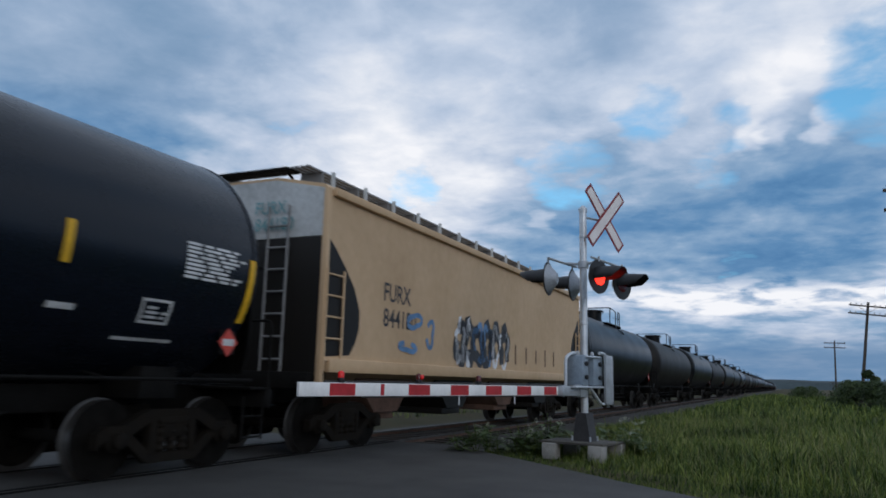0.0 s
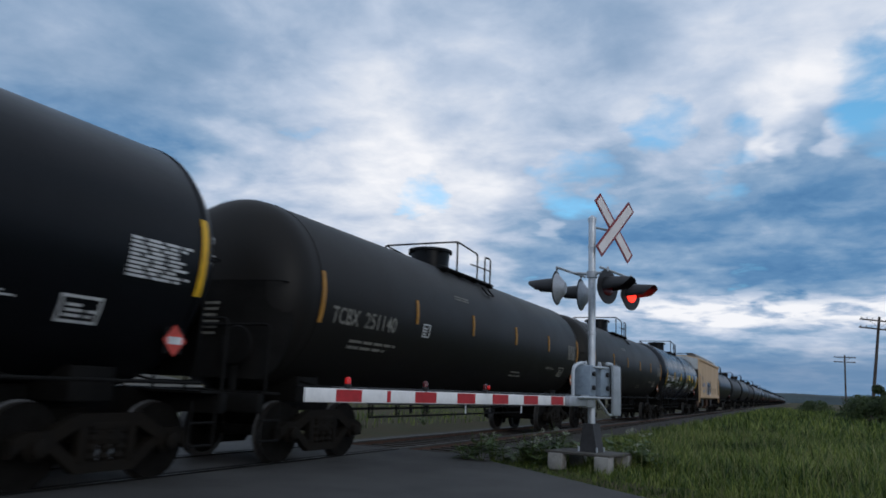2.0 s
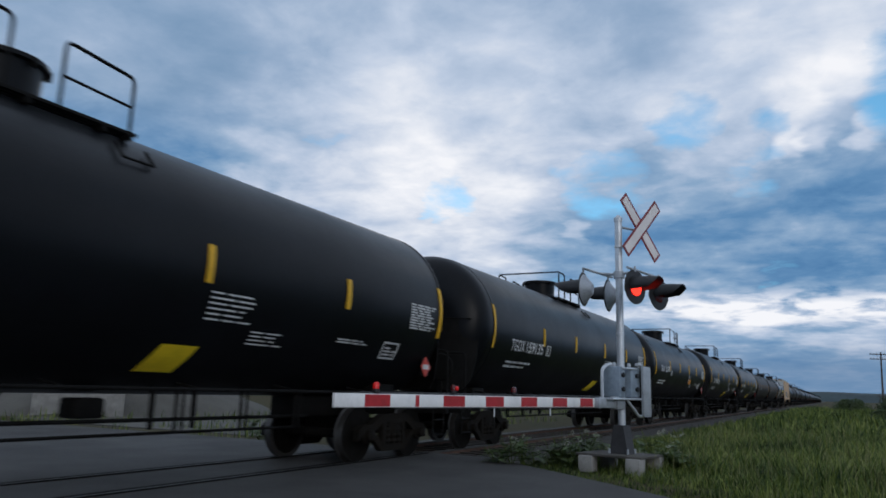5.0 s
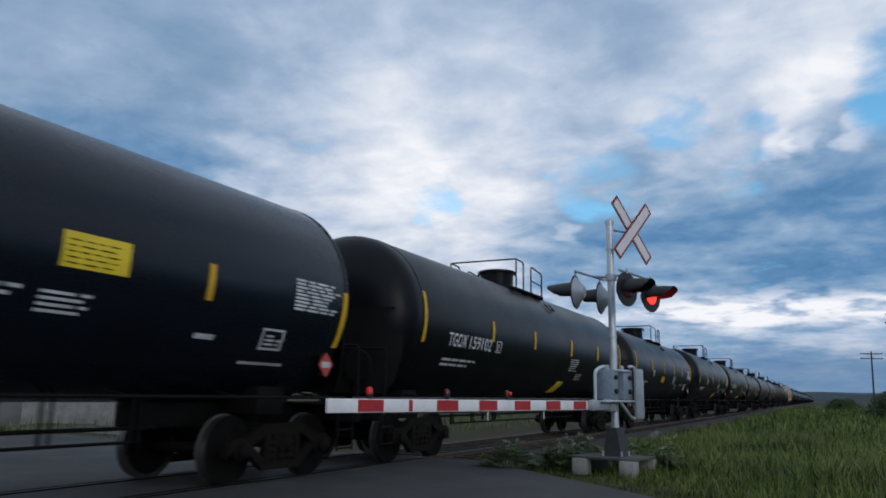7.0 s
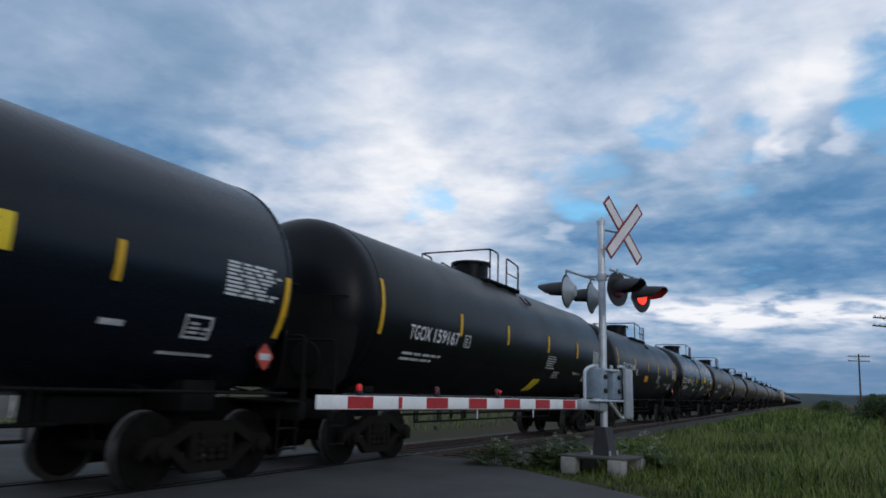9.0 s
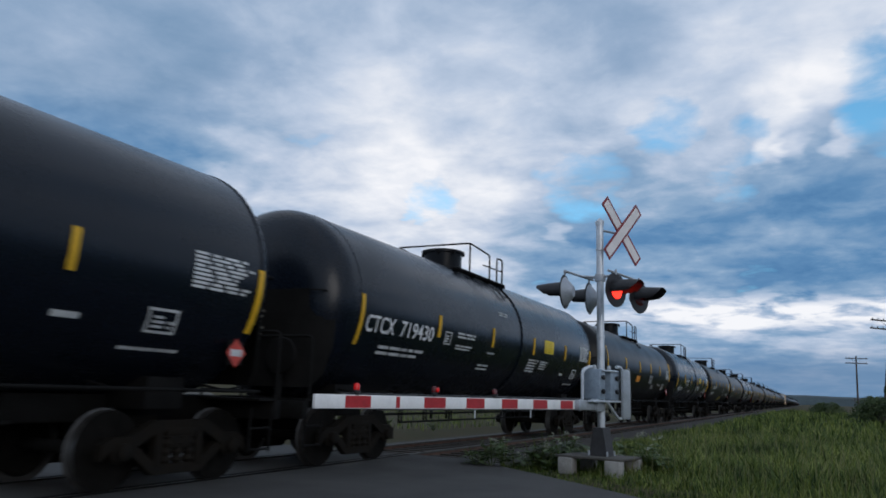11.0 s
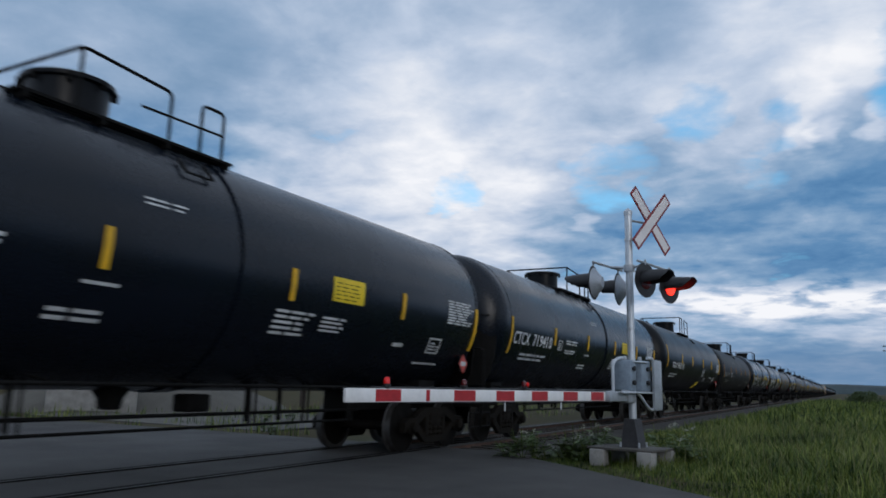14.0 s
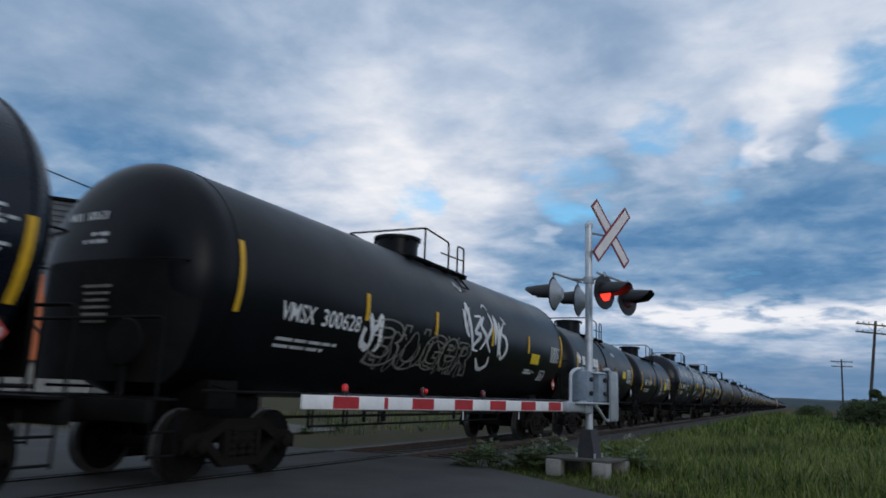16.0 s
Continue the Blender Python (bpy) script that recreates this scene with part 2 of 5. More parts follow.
M["grass"] = plant("grass", [(0.40, (0.016, 0.034, 0.009)), (0.52, (0.050, 0.092, 0.018)), (0.61, (0.118, 0.160, 0.031)), (0.72, (0.26, 0.30, 0.075))], 0.6, 0.3)
M["dry_grass"] = plant("dry_grass", [(0.2, (0.16, 0.17, 0.07)), (0.8, (0.28, 0.27, 0.13))], 0.7, 0.3)
M["leaf"] = plant("leaf", [(0.35, (0.022, 0.040, 0.014)), (0.75, (0.07, 0.10, 0.03))], 0.6, 0.2)
M["weed_leaf"] = plant("weed_leaf", [(0.3, (0.04, 0.075, 0.025)), (0.7, (0.13, 0.18, 0.075))], 0.55, 0.25)
M["flower"] = plant("flower", [(0.2, (0.28, 0.29, 0.22)), (0.8, (0.46, 0.46, 0.38))], 0.7, 0.2)

# ---- mesh helpers ----


def mesh_of(name, bm, mat, smooth=True):
    me = bpy.data.meshes.new(name)
    bmesh.ops.recalc_face_normals(bm, faces=bm.faces)
    bm.to_mesh(me)
    bm.free()
    mats = mat if isinstance(mat, (list, tuple)) else [mat]
    for m in mats:
        me.materials.append(M[m])
    if smooth:
        me.shade_smooth()
        me.set_sharp_from_angle(angle=radians(35))
    return me


def part(name, bm, mat, parent, label="", smooth=True):
    ob = new(name, bm if isinstance(bm, bpy.types.Mesh) else mesh_of(name, bm, mat, smooth))
    ob.parent = parent
    return tagged(ob, label)


def thing(name, label, category, group="", kind="", at=None):
    ob = new(name)
    if at is not None:
        ob.matrix_basis = at
    return tagged(ob, label, category, group, kind)


def B():
    return bmesh.new()


def box(bm, c, s, bevel=0.0, turn=None):
    r = bmesh.ops.create_cube(bm, size=1.0)
    vs = r["verts"]
    for v in vs:
        v.co = Vector((v.co.x * s[0], v.co.y * s[1], v.co.z * s[2]))
    if bevel:
        es = list({e for v in vs for e in v.link_edges})
        g = bmesh.ops.bevel(bm, geom=es, offset=bevel, segments=2, affect="EDGES", profile=0.5)
        vs = list({v for f in g["faces"] for v in f.verts} | {v for v in vs if v.is_valid})
    m = Matrix.Translation(c) @ (turn or Matrix())
    for v in vs:
        v.co = m @ v.co
    return bm


def rod(bm, a, b, r, seg=10, r2=None):
    a, b = Vector(a), Vector(b)
    d = b - a
    q = d.to_track_quat("Z", "Y").to_matrix().to_4x4()
    m = Matrix.Translation((a + b) / 2) @ q
    bmesh.ops.create_cone(bm, cap_ends=True, segments=seg, radius1=r, radius2=r if r2 is None else r2, depth=d.length, matrix=m)
    return bm


def pipe(bm, pts, r, seg=8):
    """A bent round bar through the points, with rounded corners."""
    pts = [Vector(p) for p in pts]
    path = [pts[0]]
    for i in range(1, len(pts) - 1):
        a, b, c = pts[i - 1], pts[i], pts[i + 1]
        k = min(4 * r, (b - a).length * 0.45, (c - b).length * 0.45)
        p, q = b + (a - b).normalized() * k, b + (c - b).normalized() * k
        for j in range(4):
            u = j / 3
            path.append((1 - u) ** 2 * p + 2 * u * (1 - u) * b + u * u * q)
    path.append(pts[-1])
    rings, side = [], None
    for i, p in enumerate(path):
        d = (path[min(i + 1, len(path) - 1)] - path[max(i - 1, 0)]).normalized()
        if side is None:
            side = d.orthogonal().normalized()
        side = (side - d * side.dot(d)).normalized()
        up = d.cross(side)
        rings.append([bm.verts.new(p + r * (math.cos(2 * math.pi * k / seg) * side + math.sin(2 * math.pi * k / seg) * up)) for k in range(seg)])
    for a, b in zip(rings, rings[1:]):
        for k in range(seg):
            bm.faces.new((a[k], a[(k + 1) % seg], b[(k + 1) % seg], b[k]))
    bm.faces.new(rings[0])
    bm.faces.new(rings[-1][::-1])
    return bm


def spun(bm, profile, at=(0, 0, 0), seg=48, axis="y"):
    """A turned shape: (place along the axis, radius) pairs, closed at both ends."""
    rings = []
    for d, r in profile:
        ring = []
        for k in range(seg):
            a = 2 * math.pi * k / seg
            c, s = r * math.cos(a), r * math.sin(a)
            p = {"y": (c, d, s), "x": (d, c, s), "z": (c, s, d)}[axis]
            ring.append(bm.verts.new(Vector(p) + Vector(at)))
        rings.append(ring)
    for a, b in zip(rings, rings[1:]):
        for k in range(seg):
            bm.faces.new((a[k], a[(k + 1) % seg], b[(k + 1) % seg], b[k]))
    bm.faces.new(rings[0])
    bm.faces.new(rings[-1][::-1])
    return bm


def prism(bm, outline, lo, hi, axis="x"):
    """An outline swept along an axis; outline in the other two axes, in order."""
    def at(p, d):
        return {"x": (d, p[0], p[1]), "y": (p[0], d, p[1]), "z": (p[0], p[1], d)}[axis]
    a = [bm.verts.new(at(p, lo)) for p in outline]
    b = [bm.verts.new(at(p, hi)) for p in outline]
    n = len(a)
    for k in range(n):
        bm.faces.new((a[k], a[(k + 1) % n], b[(k + 1) % n], b[k]))
    bm.faces.new(a[::-1])
    bm.faces.new(b)
    return bm


# ---- ground, road and track ----
TRACK_X, GAUGE = -8.06, 1.435
ROAD_SLOPE = -0.19  # the road runs askew to the rails


def edge_of_road(x):
    """The road's side towards the mast: y for a given x, flaring at the crossing."""
    if x < -6:
        return 13.6 + 0.03 * (-6 - x)
    if x < -0.9:
        return 9.15 + (-0.9 - x) * 0.872
    return 9.15 - (x + 0.9) * 0.45


def grid_sheet(name, mat, xs, ys, height, keep, label, category):
    bm = B()
    vs = {}
    for i, x in enumerate(xs):
        for j, y in enumerate(ys):
            vs[i, j] = bm.verts.new((x, y, height(x, y)))
    for i in range(len(xs) - 1):
        for j in range(len(ys) - 1):
            if keep((xs[i] + xs[i + 1]) / 2, (ys[j] + ys[j + 1]) / 2):
                bm.faces.new((vs[i, j], vs[i + 1, j], vs[i + 1, j + 1], vs[i, j + 1]))
    ob = new(name, mesh_of(name, bm, mat))
    return tagged(ob, label, category, kind="structure")


def spread(a, b, n, power=1.0):
    return [a + (b - a) * (k / n) ** power for k in range(n + 1)]


def ground_height(x, y):
    d = abs(x - TRACK_X)
    z = -0.07 + 0.05 * noise.noise(Vector((x * 0.3, y * 0.3, 0)))
    if y > 13.5 and d < 4.2:
        z = -0.24
    if x < -24 and y > 15:
        z += min(1.9, (-24 - x) * 0.16) * min(1.0, (y - 15) / 4)
    return z


XS = [-2500, -900, -400, -200, -120, -80] + spread(-60, -14, 18) + spread(-13.5, 20, 40) + [26, 34, 45, 60, 90, 150, 300, 700, 2500]
YS = [-2500, -800, -300, -120, -60, -30, -15] + spread(-8, 40, 60) + [44, 50, 58, 68, 80, 95, 115, 140, 180, 240, 330, 480, 700, 1200, 2500]
grid_sheet("ground", "soil", XS, YS, ground_height, lambda x, y: True, "rough grassy soil beside the crossing", "ground")


def road_mesh():
    bm = B()
    left = [x for x in spread(-60, 30, 90)]
    rows = []
    for x in left:
        e = edge_of_road(x)
        rows.append([bm.verts.new((x, y, 0.0 + 0.012 * noise.noise(Vector((x * 0.4, y * 0.4, 3))))) for y in (e + 0.10 * noise.noise(Vector((x * 1.3, 0, 0))), e - 1.2, e - 3, e - 6, e - 10, e - 16)])
    for a, b in zip(rows, rows[1:]):
        for k in range(5):
            bm.faces.new((a[k], a[k + 1], b[k + 1], b[k]))
    return bm


road = tagged(new("road", mesh_of("road", road_mesh(), "asphalt")), "worn grey asphalt road over the level crossing", "road", kind="structure")


def rail_profile():
    return [(-0.07, -0.17), (0.07, -0.17), (0.07, -0.155), (0.012, -0.13), (0.012, -0.045), (0.036, -0.035), (0.036, -0.006), (0.028, 0.0), (-0.028, 0.0), (-0.036, -0.006), (-0.036, -0.035), (-0.012, -0.045), (-0.012, -0.13), (-0.07, -0.155)]


for side in (-1, 1):
    bm = B()
    x0 = TRACK_X + side * (GAUGE / 2 + 0.036)
    prism(bm, [(x0 + a, b + 0.012) for a, b in rail_profile()], -400, 1500, "y")
    for f in bm.faces:
        f.material_index = 1 if f.calc_center_median().z > -0.02 else 0
    tagged(new("rail", mesh_of("rail", bm, ["rust", "steel_rail"])), "rusty steel rail with a bright worn head", "rail", group="rails", kind="structure")

for side in (-1, 1):
    for off, w in ((-0.085, 0.07), (0.062, 0.03)):
        bm = box(B(), (TRACK_X + side * (GAUGE / 2 + 0.036 + (off if side > 0 else -off)), 0.0, 0.002), (w, 27.0, 0.03))
        tagged(new("flangeway", mesh_of("flangeway", bm, "frame_black", False)), "dark flangeway groove beside the rail", "groove", kind="structure")


def ballast_mesh():
    bm = B()
    prism(bm, [(TRACK_X - 3.2, -0.5), (TRACK_X + 3.2, -0.5), (TRACK_X + 2.6, -0.2), (TRACK_X + 1.5, -0.11), (TRACK_X - 1.5, -0.11), (TRACK_X - 2.6, -0.2)], 14.0, 1500, "y")
    return bm


tagged(new("ballast", mesh_of("ballast", ballast_mesh(), "ballast")), "dark crushed stone ballast under the rails", "ballast", kind="structure")

bm = B()
for k in range(230):
    y = 14.1 + 0.53 * k
    box(bm, (TRACK_X + random.uniform(-0.04, 0.04), y, -0.135), (2.6, 0.22, 0.12))
tagged(new("railway_ties", mesh_of("railway_ties", bm, "tie", False)), "dark weathered timber ties half sunk in ballast", "tie", kind="stuff")

# ---- train ----
SPEED = 25.2
HITCH = {1.0: 0.78, 4.0: 0.78, 14.0: 0.80}  # moments when the train falls a little behind an even speed: metres
BIG, SMALL, MIDDLE = (1.6, 2.68), (1.42, 2.34), (1.47, 2.42)


def text_mesh(text, height, width, mat, bold=0.012):
    """Lettering as a flat mesh in y and z, its left lower corner at the origin."""
    cu = bpy.data.curves.new("lettering", "FONT")
    cu.body, cu.size, cu.offset, cu.resolution_u = text, 1.0, bold, 3
    ob = new("lettering", cu)
    me = bpy.data.meshes.new_from_object(ob.evaluated_get(bpy.context.evaluated_depsgraph_get()))
    bpy.data.objects.remove(ob)
    bm = B()
    bm.from_mesh(me)
    bpy.data.meshes.remove(me)
    xs, ys = [v.co.x for v in bm.verts], [v.co.y for v in bm.verts]
    x0, x1, y0, y1 = min(xs), max(xs), min(ys), max(ys)
    for v in bm.verts:
        v.co = Vector((0, (v.co.x - x0) / (x1 - x0) * width, (v.co.y - y0) / (y1 - y0) * height))
    return bm


class Side:
    """Marks that lie on a round tank's side, towards the road."""

    def __init__(self, size):
        self.r, self.zc = size

    def at(self, y, z, lift=0.008):
        r = self.r + lift
        dz = max(-r * 0.999, min(r * 0.999, z - self.zc))
        return Vector((math.sqrt(r * r - dz * dz), y, z))

    def patch(self, bm, y0, y1, z0, z1, lift=0.007, skew=0.0, n=4):
        rows = []
        for k in range(n + 1):
            z = z0 + (z1 - z0) * k / n
            s = skew * k / n
            rows.append([bm.verts.new(self.at(y0 + s, z, -0.004)), bm.verts.new(self.at(y0 + s, z, lift)), bm.verts.new(self.at(y1 + s, z, lift)), bm.verts.new(self.at(y1 + s, z, -0.004))])
        for a, b in zip(rows, rows[1:]):
            for k in range(3):
                bm.faces.new((a[k], a[k + 1], b[k + 1], b[k]))
        bm.faces.new(rows[0])
        bm.faces.new(rows[-1][::-1])
        return bm

    def lines(self, bm, y0, y1, z0, z1, rows, seed, words=3, fill=0.55):
        """Rows of small writing too far off to read: broken bars."""
        rnd = random.Random(seed)
        step = (z1 - z0) / rows
        for k in range(rows):
            z = z0 + step * k
            y, end = y0, y0 + (y1 - y0) * rnd.uniform(0.7, 1.0)
            while y < end - 0.05:
                w = min(end - y, (y1 - y0) / words * rnd.uniform(0.5, 1.3))
                self.patch(bm, y, y + w, z, z + step * fill, 0.006, 0, 1)
                y += w + 0.06
        return bm

    def frame_mark(self, bm, y0, y1, z0, z1, w=0.03, skew=0.0):
        self.patch(bm, y0, y1, z0, z0 + w, 0.006)
        self.patch(bm, y0 + skew, y1 + skew, z1 - w, z1, 0.006)
        for a in (y0, y1 - w):
            self.patch(bm, a, a + w, z0, z1, 0.006, skew)
        self.lines(bm, y0 + 2 * w, y1 - 2 * w, z0 + 2 * w, z1 - 2 * w, 3, 5, 2)
        return bm

    def letters(self, bm, y, z, lift=0.007):
        for v in bm.verts:
            v.co = self.at(y + v.co.y, z + v.co.z, lift)
        return bm


def truck(parent, y):
    """A two-axle truck: side frames, bolster, springs, wheels with bright rims, axles, bearing caps."""
    bm = B()
    box(bm, (0, y, 0.58), (2.1, 0.38, 0.26), 0.03)
    box(bm, (0, y, 0.76), (0.7, 0.5, 0.14), 0.03)
    t = part("truck", bm, "truck_iron", parent, "rusty cast-steel two-axle truck")
    for sx in (-1, 1):
        bm = B()
        chord = [(-1.16, 0.36), (-1.16, 0.54), (-1.02, 0.62), (-0.78, 0.62), (-0.42, 0.80), (0.42, 0.80), (0.78, 0.62), (1.02, 0.62), (1.16, 0.54), (1.16, 0.36), (1.06, 0.46), (0.72, 0.48), (0.38, 0.66), (-0.38, 0.66), (-0.72, 0.48), (-1.06, 0.46)]
        belly = [(-0.84, 0.50), (-0.40, 0.16), (0.40, 0.16), (0.84, 0.50), (0.70, 0.54), (0.34, 0.28), (-0.34, 0.28), (-0.70, 0.54)]
        for shape, wide in ((chord, 0.13), (belly, 0.11)):
            prism(bm, [(y + a, b) for a, b in shape], sx * 0.92, sx * (0.92 + wide), "x")
        for dy in (-0.33, 0.33):
            box(bm, (sx * 0.98, y + dy, 0.47), (0.12, 0.11, 0.42), 0.01)
        box(bm, (sx * 0.98, y, 0.66), (0.16, 0.50, 0.10), 0.02)
        part("side_frame", bm, "truck_iron", t)
        bm = B()
        for k in (-0.17, 0.0, 0.17):
            spun(bm, [(0.28, 0.05), (0.32, 0.075), (0.37, 0.055), (0.42, 0.075), (0.47, 0.055), (0.52, 0.075), (0.57, 0.055), (0.60, 0.075), (0.64, 0.05)], (sx * 0.99, y + k * 1.1, 0), 10, "z")
        part("spring", bm, "truck_iron", t)
        for dy in (-0.89, 0.89):
            bm = B()
            prof = [(0, 0.14), (0.05, 0.14), (0.07, 0.10), (0.15, 0.095), (0.17, 0.05)]
            spun(bm, prof if sx > 0 else [(-a, r) for a, r in prof][::-1], (sx * 0.98, y + dy, 0.457), 14, "x")
            part("bearing_cap", bm, "truck_iron", t)
    for dy in (-0.89, 0.89):
        for sx in (-1, 1):
            bm = B()
            prof = [(-0.07, 0.10), (-0.07, 0.37), (-0.07, 0.457), (0.05, 0.457), (0.06, 0.482), (0.075, 0.482), (0.08, 0.40), (0.03, 0.36), (0.02, 0.20), (0.06, 0.14), (0.06, 0.10)]
            if sx > 0:
                prof = [(-a, r) for a, r in prof][::-1]
            spun(bm, prof, (sx * 0.755, y + dy, 0.457), 32, "x")
            for f in bm.faces:
                c = f.calc_center_median()
                if math.hypot(c.y - y - dy, c.z - 0.457) > 0.43:
                    f.material_index = 1
            part("wheel", bm, ["wheel_iron", "tread"], t)
        part("axle", rod(B(), (-0.95, y + dy, 0.457), (0.95, y + dy, 0.457), 0.08, 12), "wheel_iron", t)
    return t


def tank_profile(n, r, head=0.68):
    """Dished heads with a tight knuckle; the shell runs 0.35 m past the rear bar and 0.08 m past the front one."""
    cap = []
    for k in range(13):
        a = math.pi / 2 * k / 12
        cap.append((-head * math.cos(a) ** 0.95, max(0.02, r * math.sin(a) ** 0.70)))
    return [(d - 0.17, q) for d, q in cap] + [(n * k / 6, r) for k in range(1, 6)] + [(n - 0.10 - d, q) for d, q in cap[::-1]]


def tank_ends(car, n, size, paint, marks):
    r, zc = size
    for sy, y in ((1, -0.82), (-1, n + 0.56)):
        bm = B()
        box(bm, (0, y + sy * 1.4, 0.92), (0.55, 3.4, 0.34), 0.03)
        box(bm, (0, y - sy * 0.22, 0.92), (2.75, 0.14, 0.26), 0.02)
        box(bm, (0, y - sy * 0.02, 1.06), (2.75, 0.42, 0.03))
        part("stub_sill", bm, "frame_black", car)
        bm = B()
        box(bm, (0, y - sy * 0.34, 0.86), (0.16, 0.30, 0.16), 0.03)
        box(bm, (0, y - sy * 0.46, 0.86), (0.30, 0.16, 0.26), 0.05)
        box(bm, (0.10, y - sy * 0.50, 0.86), (0.10, 0.12, 0.24), 0.03)
        part("coupler", bm, "truck_iron", car)
        for sx in (-1, 1):
            part("saddle", box(B(), (sx * 0.58, y + sy * 1.45, 1.12), (0.75, 0.6, 0.4), 0.02), "frame_black", car)
        bm = B()
        pipe(bm, [(-1.38, y - sy * 0.16, 1.05), (-1.38, y - sy * 0.16, 2.02), (1.38, y - sy * 0.16, 2.02), (1.38, y - sy * 0.16, 1.05)], 0.022)
        for x in (-0.75, 0.75):
            pipe(bm, [(x, y - sy * 0.16, 1.05), (x, y - sy * 0.16, 2.02)], 0.02)
        part("end_railing", bm, "frame_black", car)
        for sx in (-1, 1):
            bm = B()
            for z in (0.40, 0.68):
                pipe(bm, [(sx * 1.32, y - sy * 0.15, z), (sx * 1.32, y + sy * 0.27, z)], 0.016, 6)
            for yy in (y - sy * 0.15, y + sy * 0.27):
                pipe(bm, [(sx * 1.32, yy, 0.36), (sx * 1.32, yy, 0.95)], 0.016, 6)
            part("step", bm, "frame_black", car)
        # the lower half of each head carries a bowed plate, upright down to the sill
        bm, rows = B(), []
        for j, z in enumerate((zc + 0.10, zc - 0.3, zc - 0.8, 1.45, 1.25)):
            wide = r * (0.90, 0.90, 0.88, 0.82, 0.72)[j]
            row = []
            for k in range(17):
                x = wide * (k / 8 - 1)
                y1 = -0.19 - 0.68 * (1 - min(0.999, abs(x) / r) ** 2.6) ** 0.7
                row.append([bm.verts.new((x, (y1 if sy > 0 else n - 0.27 - y1) - sy * o, z)) for o in (0.0, 0.045)])
            rows.append(row)
        for p, q in zip(rows, rows[1:]):
            for k in range(16):
                for i in (0, 1):
                    bm.faces.new((p[k][i], p[k + 1][i], q[k + 1][i], q[k][i]))
            for k in (0, 16):
                bm.faces.new((p[k][0], p[k][1], q[k][1], q[k][0]))
        for row in (rows[0], rows[-1]):
            for k in range(16):
                bm.faces.new((row[k][0], row[k + 1][0], row[k + 1][1], row[k][1]))
        part("head_shield", bm, "frame_black", car, "bowed black half-height head shield")
        for sx in (-1, 1):
            bm = pipe(B(), [(sx * 1.30, y + sy * 0.50, zc + 0.10), (sx * 1.34, y + sy * 0.02, zc + 0.08), (sx * 0.9, y - sy * 0.12, zc + 0.08)], 0.016, 6)
            part("grab_rail", bm, "frame_black", car)
    bm = B()
    yy = -0.82 - 0.20
    spun(bm, [(yy - 0.06, 0.05), (yy - 0.05, 0.27), (yy - 0.02, 0.29), (yy, 0.27), (yy + 0.01, 0.05)], (0.85, 0, 1.72), 20)
    rod(bm, (0.85, yy, 1.05), (0.85, yy, 1.72), 0.03)
    part("brake_wheel", bm, "frame_black", car)
    if marks:
        bm = B()
        rnd = random.Random(3)
        for k, (z, w) in enumerate([(0.46, 0.6), (0.36, 0.5)]):
            x = -0.55
            while x < -0.55 + w:
                s = rnd.uniform(0.08, 0.2)
                q = math.sqrt(max(0.0, 1 - ((z / r) ** 2 + (x / r) ** 2)))
                box(bm, (x + s / 2, -0.17 - 0.68 * q ** 1.1 - 0.012, zc + z), (s, 0.03, 0.05))
                x += s + 0.04
        tagged(part("head_marking", bm, "stencil", car), kind="stuff")
        bm = B()
        for k in range(6):
            box(bm, (0.12, -0.930, zc - 0.25 - 0.09 * k), (0.5 - 0.05 * (k % 3), 0.01, 0.035))
        tagged(part("data_stencil", bm, "dim_stencil", car), kind="stuff")


def diamond(bm, at, s, mats=False):
    c = Vector(at)
    vs = [(0, 0, s), (0, s * 0.95, 0), (0, 0, -s), (0, -s * 0.95, 0)]
    prism(bm, [(c.y + v[1], c.z + v[2]) for v in vs], c.x, c.x + 0.012, "x")
    return bm


def placard(car, side, y, z, kind):
    bm = B()
    box(bm, (side.at(y, z).x + 0.10, y, z), (0.02, 0.30, 0.32), 0.01)
    rod(bm, side.at(y, z), (side.at(y, z).x + 0.10, y, z), 0.03)
    holder = part("placard_holder", bm, "frame_black", car)
    x = side.at(y, z).x + 0.112
    part("placard", diamond(B(), (x, y, z), 0.19), kind, holder, "diamond hazard placard")
    bm = B()
    box(bm, (x + 0.014, y, z), (0.004, 0.22, 0.09))
    part("placard_panel", bm, "stencil", holder)


